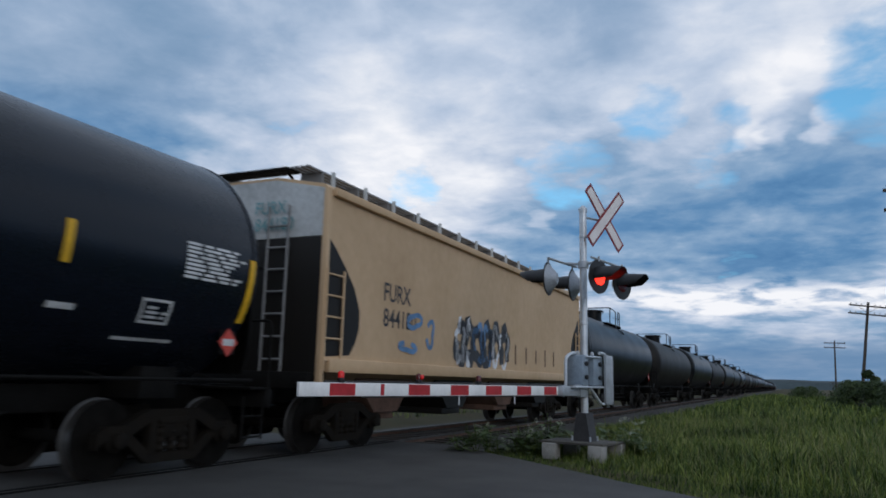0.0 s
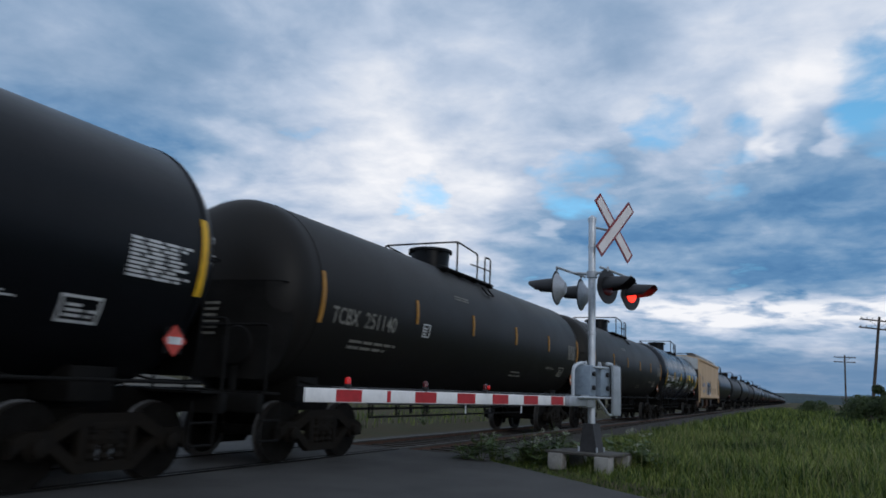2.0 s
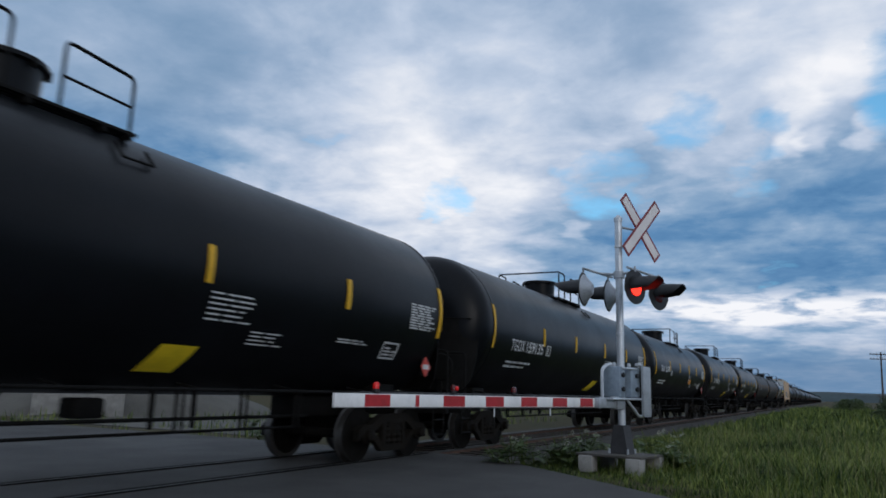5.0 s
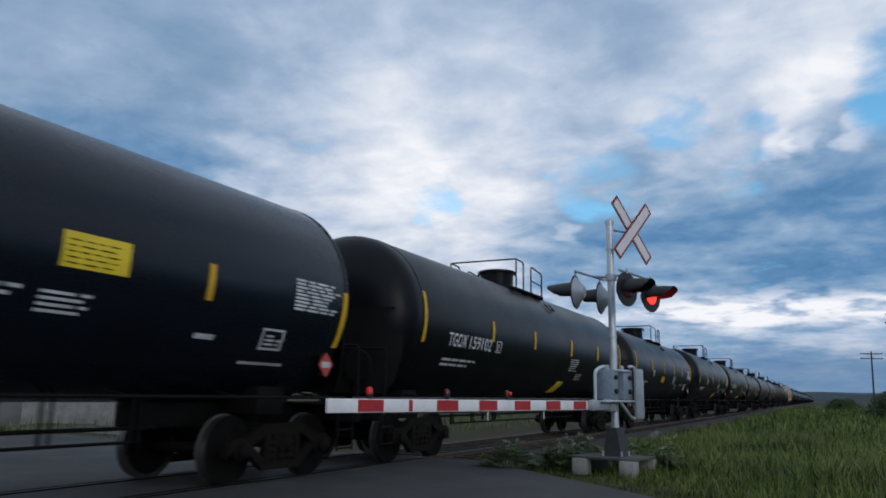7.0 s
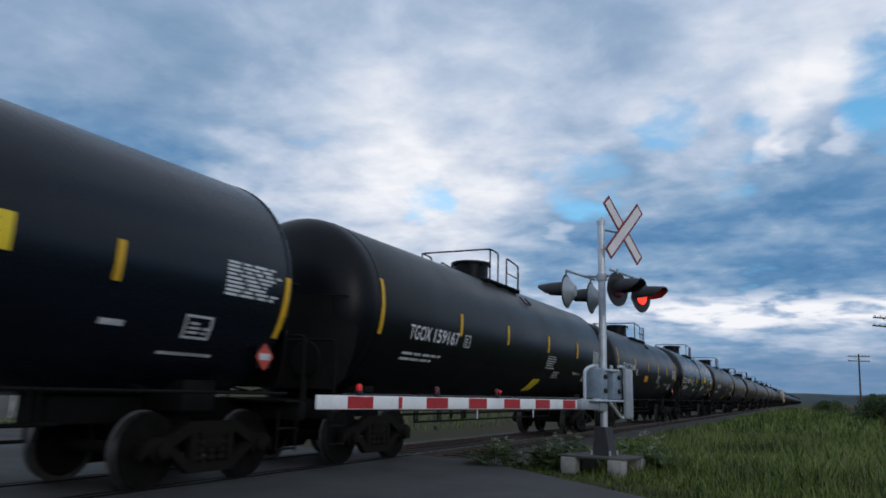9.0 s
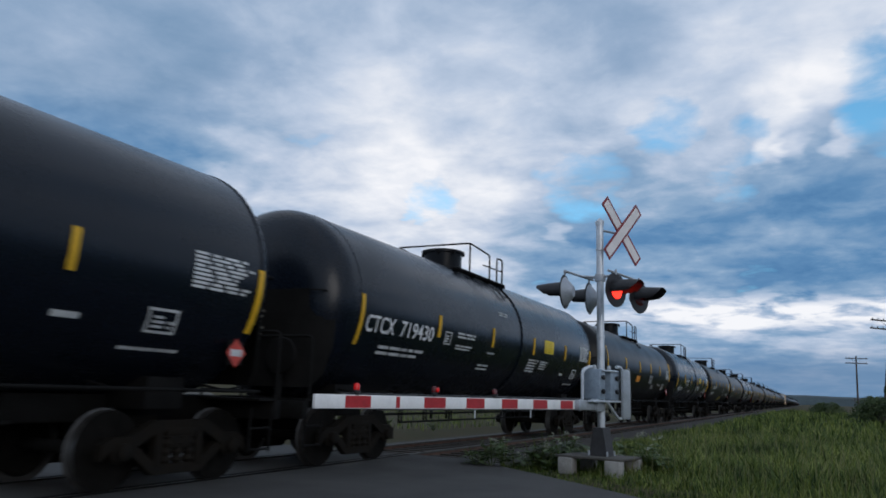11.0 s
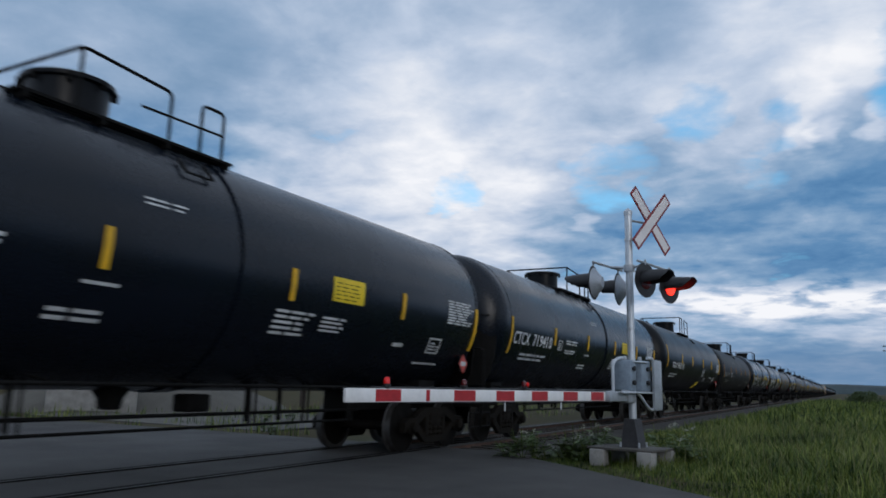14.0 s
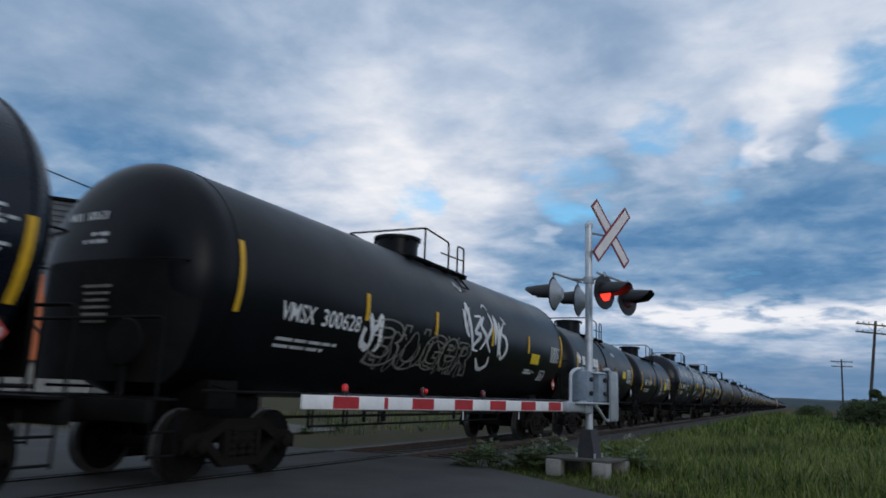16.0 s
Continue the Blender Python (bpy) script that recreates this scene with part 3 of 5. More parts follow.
def top_platform(car, n, size, c, hoops=False):
    r, zc = size
    top = zc + r
    z0 = zc + math.sqrt(r * r - 0.80 ** 2) + 0.02
    bm = B()
    spun(bm, [(top - 0.14, 0.49), (top + 0.02, 0.49), (top + 0.04, 0.47), (top + 0.38, 0.48), (top + 0.39, 0.54), (top + 0.44, 0.54), (top + 0.46, 0.50), (top + 0.48, 0.05)], (0, c, 0), 28, "z")
    housing = part("manway_housing", bm, "tank_black", car, "round black manway housing with a bolted rim")
    for k in range(8):
        a = 2 * math.pi * k / 8 + 0.2
        bolt = box(B(), (0.53 * math.cos(a), c + 0.53 * math.sin(a), top + 0.38), (0.05, 0.05, 0.12), 0.008)
        part("eye_bolt", bolt, "frame_black", housing)
    for sx in (-1, 1):
        bm = B()
        for k in range(4):
            box(bm, (sx * (0.70 + 0.09 * k), c + (0.0 if hoops else 0.30), z0), (0.06, 2.3 if hoops else 3.0, 0.035))
        for y in (-1.1, -0.2, 0.7, 1.05 if hoops else 1.7):
            box(bm, (sx * 0.84, c + y, z0 - 0.05), (0.36, 0.05, 0.08))
        part("walkway", bm, "frame_black", car)
    h1, h2, rr = top + 0.52, top + 0.44, 0.022
    if hoops:
        # two separate hoops: one across behind the manway, one on each side before it
        bm = B()
        pipe(bm, [(-0.98, c - 0.45, z0), (-0.98, c - 0.45, h1 + 0.06), (-0.98, c - 1.0, h1 + 0.08), (0.98, c - 1.0, h1 + 0.08), (0.98, c - 0.45, h1 + 0.06), (0.98, c - 0.45, z0)], rr)
        for sx in (-1, 1):
            pipe(bm, [(sx * 0.98, c - 1.0, h1 + 0.08), (sx * 0.98, c - 1.0, z0)], rr)
        part("rear_railing", bm, "frame_black", car)
        for sx in (-1, 1):
            bm = B()
            pipe(bm, [(sx * 0.98, c + 0.15, z0), (sx * 0.98, c + 0.15, h1 + 0.04), (sx * 0.98, c + 1.05, h2 + 0.04), (sx * 0.98, c + 1.05, z0)], rr)
            pipe(bm, [(sx * 0.98, c + 0.15, (h1 + z0) / 2), (sx * 0.98, c + 1.05, (h2 + z0) / 2)], rr * 0.8)
            part("front_railing", bm, "frame_black", car)
    else:
        # a rail across behind the manway, running on forward down each side
        bm = B()
        pipe(bm, [(-0.98, c + 0.72, z0), (-0.98, c + 0.72, h2), (-0.98, c - 0.52, h1), (0.98, c - 0.52, h1), (0.98, c + 0.72, h2), (0.98, c + 0.72, z0)], rr)
        for sx in (-1, 1):
            pipe(bm, [(sx * 0.98, c - 0.52, h1), (sx * 0.98, c - 0.52, z0)], rr)
        part("rear_railing", bm, "frame_black", car)
        # a narrow hoop at the front with a knee rail back to the post
        for sx in (-1, 1):
            bm = B()
            pipe(bm, [(sx * 0.98, c + 1.22, z0), (sx * 0.98, c + 1.22, h2 + 0.02), (sx * 0.98, c + 1.60, h2 + 0.02), (sx * 0.98, c + 1.60, z0)], rr)
            pipe(bm, [(sx * 0.98, c + 0.30, (h2 + z0) / 2), (sx * 0.98, c + 1.60, (h2 + z0) / 2 + 0.03)], rr * 0.8)
            part("front_railing", bm, "frame_black", car)
    for sx in (-1, 1):
        bm = B()
        arc = []
        for k in range(5):
            a = radians(46 - 9 * k)
            arc.append((sx * (r + 0.05) * math.cos(a), (r + 0.05) * math.sin(a) + zc))
        for dy in (0.0, 0.42):
            pipe(bm, [(x, c + 0.75 + dy, z) for x, z in arc[:2]], 0.02, 6)
        for x, z in arc[1:2]:
            pipe(bm, [(x, c + 0.75, z), (x, c + 1.17, z)], 0.016, 6)
        part("ladder", bm, "frame_black", car)


def side_gear(car, n, size):
    r, zc = size
    for sx in (-1, 1):
        bm = B()
        pipe(bm, [(sx * 1.42, -0.3, 1.17), (sx * 1.42, n + 0.3, 1.17)], 0.022)
        for k in range(9):
            y = n * (k + 0.2) / 8.4
            rod(bm, (sx * 1.0, y, 1.24), (sx * 1.42, y, 1.17), 0.016, 6)
        part("side_handrail", bm, "frame_black", car)
    bm = B()
    pipe(bm, [(0.55, 2.6, 0.78), (0.55, n - 2.6, 0.78)], 0.025)
    pipe(bm, [(0.62, 3.2, 0.62), (0.62, n - 3.0, 0.62)], 0.02)
    for y in (3.2, 4.3, 5.6, n - 5.4, n - 4.2, n - 3.0):
        pipe(bm, [(0.6, y, 1.25), (0.6, y, 0.60)], 0.022, 6)
        pipe(bm, [(0.6, y + 0.12, 1.25), (0.6, y + 0.12, 0.60)], 0.018, 6)
    part("brake_pipe", bm, "frame_black", car)
    bm = B()
    spun(bm, [(zc - r - 0.24, 0.09), (zc - r - 0.22, 0.14), (zc - r - 0.10, 0.16), (zc - r + 0.05, 0.26)], (0, n / 2, 0), 18, "z")
    part("bottom_valve", bm, "frame_black", car)
    part("brake_valve", box(B(), (0.25, n / 2 + 1.1, 0.92), (0.30, 0.42, 0.24), 0.04), "frame_black", car)
    for y in (-2.4, -1.6, 1.9, 2.6):
        part("hanger", rod(B(), (0.5, n / 2 + y, 1.22), (0.5, n / 2 + y, 0.66), 0.035, 8), "frame_black", car)


def reflector(car, side, y, z0, z1, mat="yellow", w=0.13):
    w *= 0.72
    part("reflector_bar", side.patch(B(), y - w / 2, y + w / 2, z0, z1, 0.018, 0, 10), mat, car, "upright reflective bar")


def ring(car, n_at, size, paint, w=0.14, proud=0.02):
    r, zc = size
    bm = B()
    spun(bm, [(n_at - w / 2, r - 0.02), (n_at - w / 2, r + proud), (n_at + w / 2, r + proud), (n_at + w / 2, r - 0.02)], (0, 0, zc), 56)
    part("tank_band", bm, paint, car)


def bare_tank(label, n, size, paint, bands=(), marks=True, manway=None, hoops=False):
    car = thing("tank_car", label, "tank car", "tank cars of the train")
    bm = B()
    spun(bm, tank_profile(n, size[0]), (0, 0, size[1]), 56)
    part("tank_shell", bm, paint, car)
    for b, w, p in bands:
        ring(car, b, size, paint, w, p)
    tank_ends(car, n, size, paint, marks)
    for y in (1.05, n - (0.65 if n > 12 else 0.3)):
        truck(car, y)
    top_platform(car, n, size, manway, hoops)
    side_gear(car, n, size)
    return car


def writing(car, bm, mat="stencil", name="stencil_text", label="small white stencilled text"):
    tagged(part(name, bm, mat, car, label), kind="stuff")


def glossy_car():
    n, size = 14.5, BIG
    car = bare_tank("glossy black tank car with yellow square label", n, size, "gloss_black", [(0.02, 0.05, 0.008), (7.85, 0.28, 0.03), (n - 0.02, 0.05, 0.008)], manway=6.22)
    s = Side(size)
    reflector(car, s, 0.05, 1.97, 2.80)
    reflector(car, s, n - 0.05, 1.92, 2.76)
    for y in (2.95, 5.80, 8.72, 11.62):
        reflector(car, s, y, 2.31, 2.75)
    b = B()
    s.lines(b, 0.85, 2.85, 1.86, 2.06, 2, 1, 6, 0.5)
    s.lines(b, 3.85, 4.8, 2.38, 2.52, 2, 2)
    s.lines(b, 3.85, 4.8, 2.14, 2.26, 2, 3)
    s.lines(b, 5.35, 6.15, 1.78, 1.94, 2, 4, 2, 0.5)
    s.lines(b, 5.60, 6.20, 2.15, 2.22, 1, 14, 1, 0.5)
    s.lines(b, 6.25, 6.85, 3.10, 3.22, 2, 5, 2, 0.4)
    s.lines(b, 8.50, 9.35, 1.86, 2.22, 5, 7, 2, 0.5)
    s.lines(b, 9.50, 10.25, 1.96, 2.20, 4, 8, 2, 0.5)
    s.lines(b, 11.6, 12.0, 1.86, 1.94, 1, 9, 1, 0.8)
    s.lines(b, 12.6, 13.7, 1.60, 1.66, 1, 9, 1, 0.6)
    writing(car, b)
    b = B()
    s.lines(b, 13.25, 14.32, 2.38, 2.84, 9, 10, 4, 0.62)
    writing(car, b, "stencil", "data_panel", "dense white stencilled data panel")
    writing(car, s.frame_mark(B(), 3.25, 3.55, 2.20, 2.46, 0.025), "stencil", "test_mark", "white framed test mark")
    writing(car, s.frame_mark(B(), 12.8, 13.25, 1.80, 2.08, 0.03, -0.05), "stencil", "test_mark", "white framed test mark")
    label = part("warning_label", s.patch(B(), 9.62, 10.42, 2.41, 2.77, 0.007), "label_yellow", car, "bright yellow warning label")
    part("label_text", s.lines(B(), 9.68, 10.36, 2.45, 2.74, 5, 11, 5, 0.22), "frame_black", label)
    for f in label.children:
        f.matrix_parent_inverse = Matrix.Translation((0.004, 0, 0))
    placard(car, s, 14.35, 1.66, "placard_red")
    return car


def plain_car(kind):
    n, size = {"orange": (14.05, (1.55, 2.60)), "amber": (14.05, (1.55, 2.60)), "dull": (15.1, (1.54, 2.60))}.get(kind, (15.2, BIG))
    names = {"yellow": ("matte black tank car with slanted yellow label", "tank_black"), "orange": ("matte black tank car with orange label", "tank_black"), "amber": ("matte black tank car with an orange label near its middle", "tank_black"), "plain": ("black tank car with small yellow label", "tank_black"), "dull": ("dusty black tank car with worn orange bars", "dull_black")}
    label_words, paint = names[kind]
    car = bare_tank(label_words, n, size, paint, [(0.02, 0.05, 0.008), (n - 0.02, 0.05, 0.008)], manway={"orange": 6.55, "amber": 7.05, "dull": 6.75, "yellow": 7.3}.get(kind, 7.1), hoops=kind == "yellow")
    s = Side(size)
    bar = "worn_orange" if kind == "dull" else "yellow"
    ends = (2.15, 2.95) if kind == "dull" else (2.20, 3.15)
    reflector(car, s, 0.05, *ends, bar)
    reflector(car, s, n - 0.05, *ends, bar)
    for y in {"orange": (3.25, 6.1, 8.65, 11.1), "amber": (3.25, 5.9, 8.6, 10.95), "dull": (3.25, 6.05, 8.95, 11.83), "plain": (3.3, 6.05, 9.2, 11.95)}.get(kind, (3.3, 6.05, 9.2, 12.1)):
        reflector(car, s, y, 2.42, 2.88, bar, 0.11 if kind == "dull" else 0.14)
    b = B()
    s.lines(b, 1.1, 2.75, 1.82, 2.02, 2, 21, 5, 0.45)
    if kind == "plain":
        s.lines(b, 12.0, 12.7, 1.88, 2.04, 2, 22, 3, 0.5)
    elif kind != "dull":
        k = 0.75 if kind in ("orange", "amber") else 0.0
        s.lines(b, 9.3 - k, 10.1 - k, 2.00, 2.38, 6, 22, 2, 0.32)
        s.lines(b, 10.2 - k, 10.9 - k, 1.76, 1.96, 4, 23, 2, 0.34)
    else:
        s.lines(b, 9.3, 10.2, 1.62, 1.80, 2, 22, 2, 0.4)
        s.lines(b, 5.2, 6.2, 3.15, 3.26, 2, 28, 2, 0.5)
    s.lines(b, n - 3.1, n - 2.2, 1.92, 2.0, 2, 24, 3, 0.5)
    writing(car, b, "dim_stencil" if kind == "dull" else "stencil")
    b = B()
    s.lines(b, n - 1.15, n - 0.2, 2.30, 2.76, 10, 25, 4, 0.62)
    writing(car, b, "dim_stencil" if kind == "dull" else "stencil", "data_panel", "dense white stencilled data panel")
    writing(car, s.frame_mark(B(), 3.55, 3.85, 2.20, 2.46, 0.025), "stencil", "test_mark", "white framed test mark")
    writing(car, s.frame_mark(B(), n - 1.75, n - 1.25, 1.74, 2.02, 0.03, -0.05), "dim_stencil" if kind == "dull" else "stencil", "test_mark", "white framed test mark")
    if kind == "yellow":
        part("warning_label", s.patch(B(), 8.80, 9.36, 1.36, 1.68, 0.007, 0.1), "label_yellow", car, "yellow label low on the tank")
    if kind == "plain":
        part("warning_label", s.patch(B(), 12.3, 13.0, 2.16, 2.44, 0.007, 0.0), "label_yellow", car, "small yellow warning label")
    if kind == "amber":
        part("warning_label", s.patch(B(), 8.85, 9.45, 1.92, 2.16, 0.007, 0.0), "label_orange", car, "orange label on the tank side")
    if kind == "orange":
        part("warning_label", s.patch(B(), 5.6, 6.3, 1.98, 2.24, 0.007, 0.0), "label_orange", car, "orange label on the tank side")
    placard(car, s, n - 0.15, 1.66, "placard_orange" if kind == "dull" else "placard_red")
    return car


def short_car(kind):
    n, size = (9.3, SMALL) if kind == "old" else (9.9, MIDDLE)
    car = bare_tank("short black tank car with bright yellow bars" if kind == "old" else "short black tank car with large white lettering", n, size, "tank_black", [(4.6, 0.22, 0.03)], manway=4.15)
    s = Side(size)
    reflector(car, s, 0.05, 1.80, 2.70)
    reflector(car, s, n - 0.05, 1.95, 2.80)
    for y in (2.35, 3.6, 5.9, 7.15) if kind == "old" else (3.25, 3.65, 6.2, 6.5):
        reflector(car, s, y, 2.10, 2.58, "yellow" if kind == "old" else "worn_orange", 0.16 if kind == "old" else 0.10)
    b = B()
    s.lines(b, 0.7, 2.6, 1.75, 1.95, 2, 31, 6, 0.5)
    if kind == "old":
        s.lines(b, 5.85, 6.6, 1.62, 2.34, 9, 32, 2, 0.5)
        s.lines(b, 7.4, 7.9, 2.28, 2.42, 1, 34, 2, 0.9)
    else:
        s.lines(b, 6.3, 7.1, 1.60, 1.90, 4, 32, 2, 0.5)
        s.lines(b, 6.0, 6.7, 3.05, 3.20, 2, 34, 2, 0.6)
    s.lines(b, 6.9, 7.8, 1.72, 1.82, 2, 33, 3, 0.5)
    writing(car, b)
    b = B()
    s.lines(b, 8.65 if kind == "mid" else 8.1, n - 0.2, 2.02, 2.64, 10, 35, 3, 0.6)
    writing(car, b, "stencil", "data_panel", "dense white stencilled data panel")
    part("warning_label", s.patch(B(), 7.1 if kind == "old" else 7.70, 7.9 if kind == "old" else 8.35, 1.94 if kind == "old" else 2.2, 2.26 if kind == "old" else 2.5, 0.007), "label_yellow", car, "yellow warning label")
    placard(car, s, n + 0.1, 1.62, "stencil")
    return car


def on_head(bm, size, x, z):
    """Lays flat lettering on the dished rear head."""
    r, zc = size
    for v in bm.verts:
        px, pz = x + v.co.y, z + v.co.z
        a = math.asin(min(1.0, (math.hypot(px, pz - zc) / r) ** (1 / 0.70)))
        v.co = Vector((px, -0.17 - 0.68 * math.cos(a) ** 0.95 - 0.012, pz))
    return bm


def mark_car(car, size, words, y, z, w, h, mat="white_letter", name="reporting_mark"):
    s = Side(size)
    letters, number = words.split()
    gap = 0.07 if "  " not in words else 0.09
    first = (1 - gap) * len(letters) * 1.12 / (len(letters) * 1.12 + len(number))
    part(name, s.letters(text_mesh(letters, h, w * first, mat), y, z), mat, car, "white painted reporting mark")
    tagged(part("head_mark", on_head(text_mesh(words, 0.12, 0.85, mat), size, -0.80, size[1] + 0.66), "stencil", car, "small stencilled mark on the tank head"), kind="stuff")
    part("car_number", s.letters(text_mesh(number, h, w * (1 - gap - first), mat), y + w * (first + gap), z), mat, car, "white painted car number")


def graffiti(car, s, y0, y1, z0, z1, seed, mats, loops, sharp=False):
    """Sprayed outlines: loose looping strokes, in pieces of their own."""
    rnd = random.Random(seed)
    step = (y1 - y0) / loops
    for k in range(loops):
        for m, wide in mats:
            bm = B()
            cy, ry, rz = y0 + step * (k + 0.5), step * 0.42, (z1 - z0) * 0.45
            pts = []
            a0, turns = rnd.uniform(0, 6), rnd.uniform(0.7, 1.15)
            kink = rnd.uniform(2, 5)
            for j in range(22):
                a = a0 + 2 * math.pi * turns * j / 21
                q = 1 + 0.28 * math.sin(kink * a)
                pts.append((cy + ry * q * math.cos(a), (z0 + z1) / 2 + rz * q * math.sin(a)))
            if sharp:
                corners = [(cy + ry * rnd.uniform(-0.3, 1.5) * (-1) ** j, z0 + (z1 - z0) * ((0.05, 0.95, 0.6, 0.1, 0.8)[j] + rnd.uniform(-0.22, 0.22))) for j in range(5)]
                pts = [(p[0] + (q[0] - p[0]) * i / 5, p[1] + (q[1] - p[1]) * i / 5) for p, q in zip(corners, corners[1:]) for i in range(6)]
            strip = []
            for j, (y, z) in enumerate(pts):
                a, b = pts[max(0, j - 1)], pts[min(len(pts) - 1, j + 1)]
                d = Vector((b[0] - a[0], b[1] - a[1])).normalized()
                nx, nz = -d.y * wide, d.x * wide
                strip.append((bm.verts.new(s(y - nx, z - nz)), bm.verts.new(s(y + nx, z + nz))))
            for a, b in zip(strip, strip[1:]):
                bm.faces.new((a[0], a[1], b[1], b[0]))
            part("graffiti_stroke", bm, m, car, "sprayed graffiti stroke")


def hopper_car():
    """A covered hopper: ribbed end, bowed tan side, roof walk, hatches, bays."""
    n, top, low, half = 16.0, 4.22, 1.44, 1.56
    car = thing("hopper_car", "tan covered hopper car with graffiti on its side", "hopper car")
    bm = B()
    out = [(-half, low), (-half, top), (-half + 0.12, top + 0.12), (-0.5, top + 0.30), (0.5, top + 0.30), (half - 0.12, top + 0.12), (half, top), (half, low), (0.9, 1.15), (-0.9, 1.15)]
    prism(bm, out, 0.08, n - 0.08, "y")
    part("body", bm, "hopper_tan", car, "tan painted bowed steel side")
    for sy, y in ((1, 0.0), (-1, n)):
        bm = B()
        prism(bm, [(-half, top - 0.75), (half, top - 0.75), (half, top + 0.02), (0.5, top + 0.24), (-0.5, top + 0.24), (-half, top + 0.02)], y + sy * 0.03, y + sy * 0.08, "y")
        part("end_wall", bm, "hopper_white", car, "pale grey upper end wall")
        # flat black sheet: shade under the end wall as colour, nothing cut back
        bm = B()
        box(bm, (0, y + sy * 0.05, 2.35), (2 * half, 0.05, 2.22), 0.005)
        part("end_shade", bm, "dull_black", car, "flat black sheet painting the shade of the lower end")
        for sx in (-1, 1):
            # shade of the sloped corner painted as a dark plate on the flat side
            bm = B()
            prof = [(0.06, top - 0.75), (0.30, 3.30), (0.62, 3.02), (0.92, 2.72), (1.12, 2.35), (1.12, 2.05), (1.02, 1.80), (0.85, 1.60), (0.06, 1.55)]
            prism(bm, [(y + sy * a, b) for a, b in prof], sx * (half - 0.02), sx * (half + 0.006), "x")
            part("slope_recess", bm, "dull_black", car, "dark side plate painting the shaded recess behind the corner ladder")
        for sx in (-1, 1):
            bm = B()
            box(bm, (sx * (half - 0.03), y + sy * 0.06, 2.6), (0.10, 0.10, 3.3), 0.01)
            part("corner_post", bm, "hopper_tan", car)
            bm = B()
            for yy in (0.06, 0.56):
                pipe(bm, [(sx * (half + 0.03), y + sy * yy, 1.35), (sx * (half + 0.03), y + sy * yy, 2.95)], 0.022, 6)
            for k in range(5):
                pipe(bm, [(sx * (half + 0.03), y + sy * 0.06, 1.5 + 0.34 * k), (sx * (half + 0.03), y + sy * 0.56, 1.5 + 0.34 * k)], 0.018, 6)
            part("ladder", bm, "hopper_tan", car)
            bm = B()
            for xx in (0.45, 0.85):
                pipe(bm, [(sx * xx, y - sy * 0.03, 1.3), (sx * xx, y - sy * 0.03, 4.0)], 0.022, 6)
            for k in range(7):
                pipe(bm, [(sx * 0.45, y - sy * 0.03, 1.5 + 0.36 * k), (sx * 0.85, y - sy * 0.03, 1.5 + 0.36 * k)], 0.018, 6)
            part("end_ladder", bm, "walk_grey", car)
        bm = B()
        box(bm, (0, y + sy * 0.1, 1.18), (2.9, 0.5, 0.26), 0.02)
        box(bm, (0, y + sy * 0.8, 0.95), (0.5, 2.6, 0.3), 0.02)
        part("end_sill", bm, "frame_black", car)
        bm = B()
        box(bm, (0, y - sy * 0.35, 0.86), (0.16, 0.7, 0.16), 0.03)
        box(bm, (0, y - sy * 0.70, 0.86), (0.30, 0.24, 0.26), 0.06)
        part("coupler", bm, "truck_iron", car)
        truck(car, y + sy * 1.75)
        bm = B()
        for k in range(3):
            box(bm, (0, y + sy * (0.0 + 0.14 * k), top + 0.42), (1.5, 0.10, 0.03))
        for sx in (-1, 1):
            pipe(bm, [(sx * 0.7, y + sy * 0.3, top + 0.2), (sx * 0.7, y + sy * 0.02, top + 0.42)], 0.025, 6)
        part("end_crossover", bm, "frame_black", car)
    for sx in (-1, 1):
        bm = B()
        box(bm, (sx * (half + 0.02), n / 2, top - 0.02), (0.14, n - 0.3, 0.14), 0.02)
        part("top_chord", bm, "hopper_tan", car)
        bm = B()
        box(bm, (sx * (half + 0.01), n / 2, low - 0.02), (0.12, n - 0.4, 0.22), 0.02)
        part("side_sill", bm, "hopper_tan", car)
        bm = B()
        for k in range(4):
            box(bm, (sx * (0.72 + 0.11 * k), n / 2, top + 0.46), (0.07, n - 0.2, 0.03))
        for k in range(14):
            y = 0.5 + k * (n - 1) / 13
            box(bm, (sx * 0.88, y, top + 0.35), (0.44, 0.05, 0.20))
        part("roof_walk", bm, "walk_grey", car)
    bm = B()
    for k in range(15):
        y = 0.5 + k * (n - 1) / 14
        box(bm, (half - 0.25, y, top + 0.24), (0.05, 0.06, 0.36))
    part("walk_bracket", bm, "hopper_white", car)
    for k in range(4):
        bm = B()
        y = 3.0 + k * 3.3
        prism(bm, [(y - 1.4, 1.5), (y + 1.4, 1.5), (y + 0.45, 0.62), (y - 0.45, 0.62)], -1.1, 1.1, "x")
        box(bm, (0, y, 0.55), (2.0, 1.0, 0.14), 0.02)
        part("outlet_bay", bm, "dull_black" if k % 2 else "rust", car)
        bm = B()
        box(bm, (0, y, top + 0.36), (0.7, 2.2, 0.12), 0.03)
        part("roof_hatch", bm, "hopper_white", car)
    part("reporting_mark", shift(text_mesh("FURX", 0.34, 1.05, "x"), half + 0.006, 1.95, 2.62), "dark_letter", car, "dark painted reporting mark")
    part("reporting_mark", shift(text_mesh("844180", 0.34, 1.30, "x"), half + 0.006, 1.95, 2.16), "dark_letter", car, "dark painted reporting mark")
    part("end_mark", turned_text("FURX", 0.62, 0.22, -0.015, 0.15, top - 0.35), "teal_letter", car)
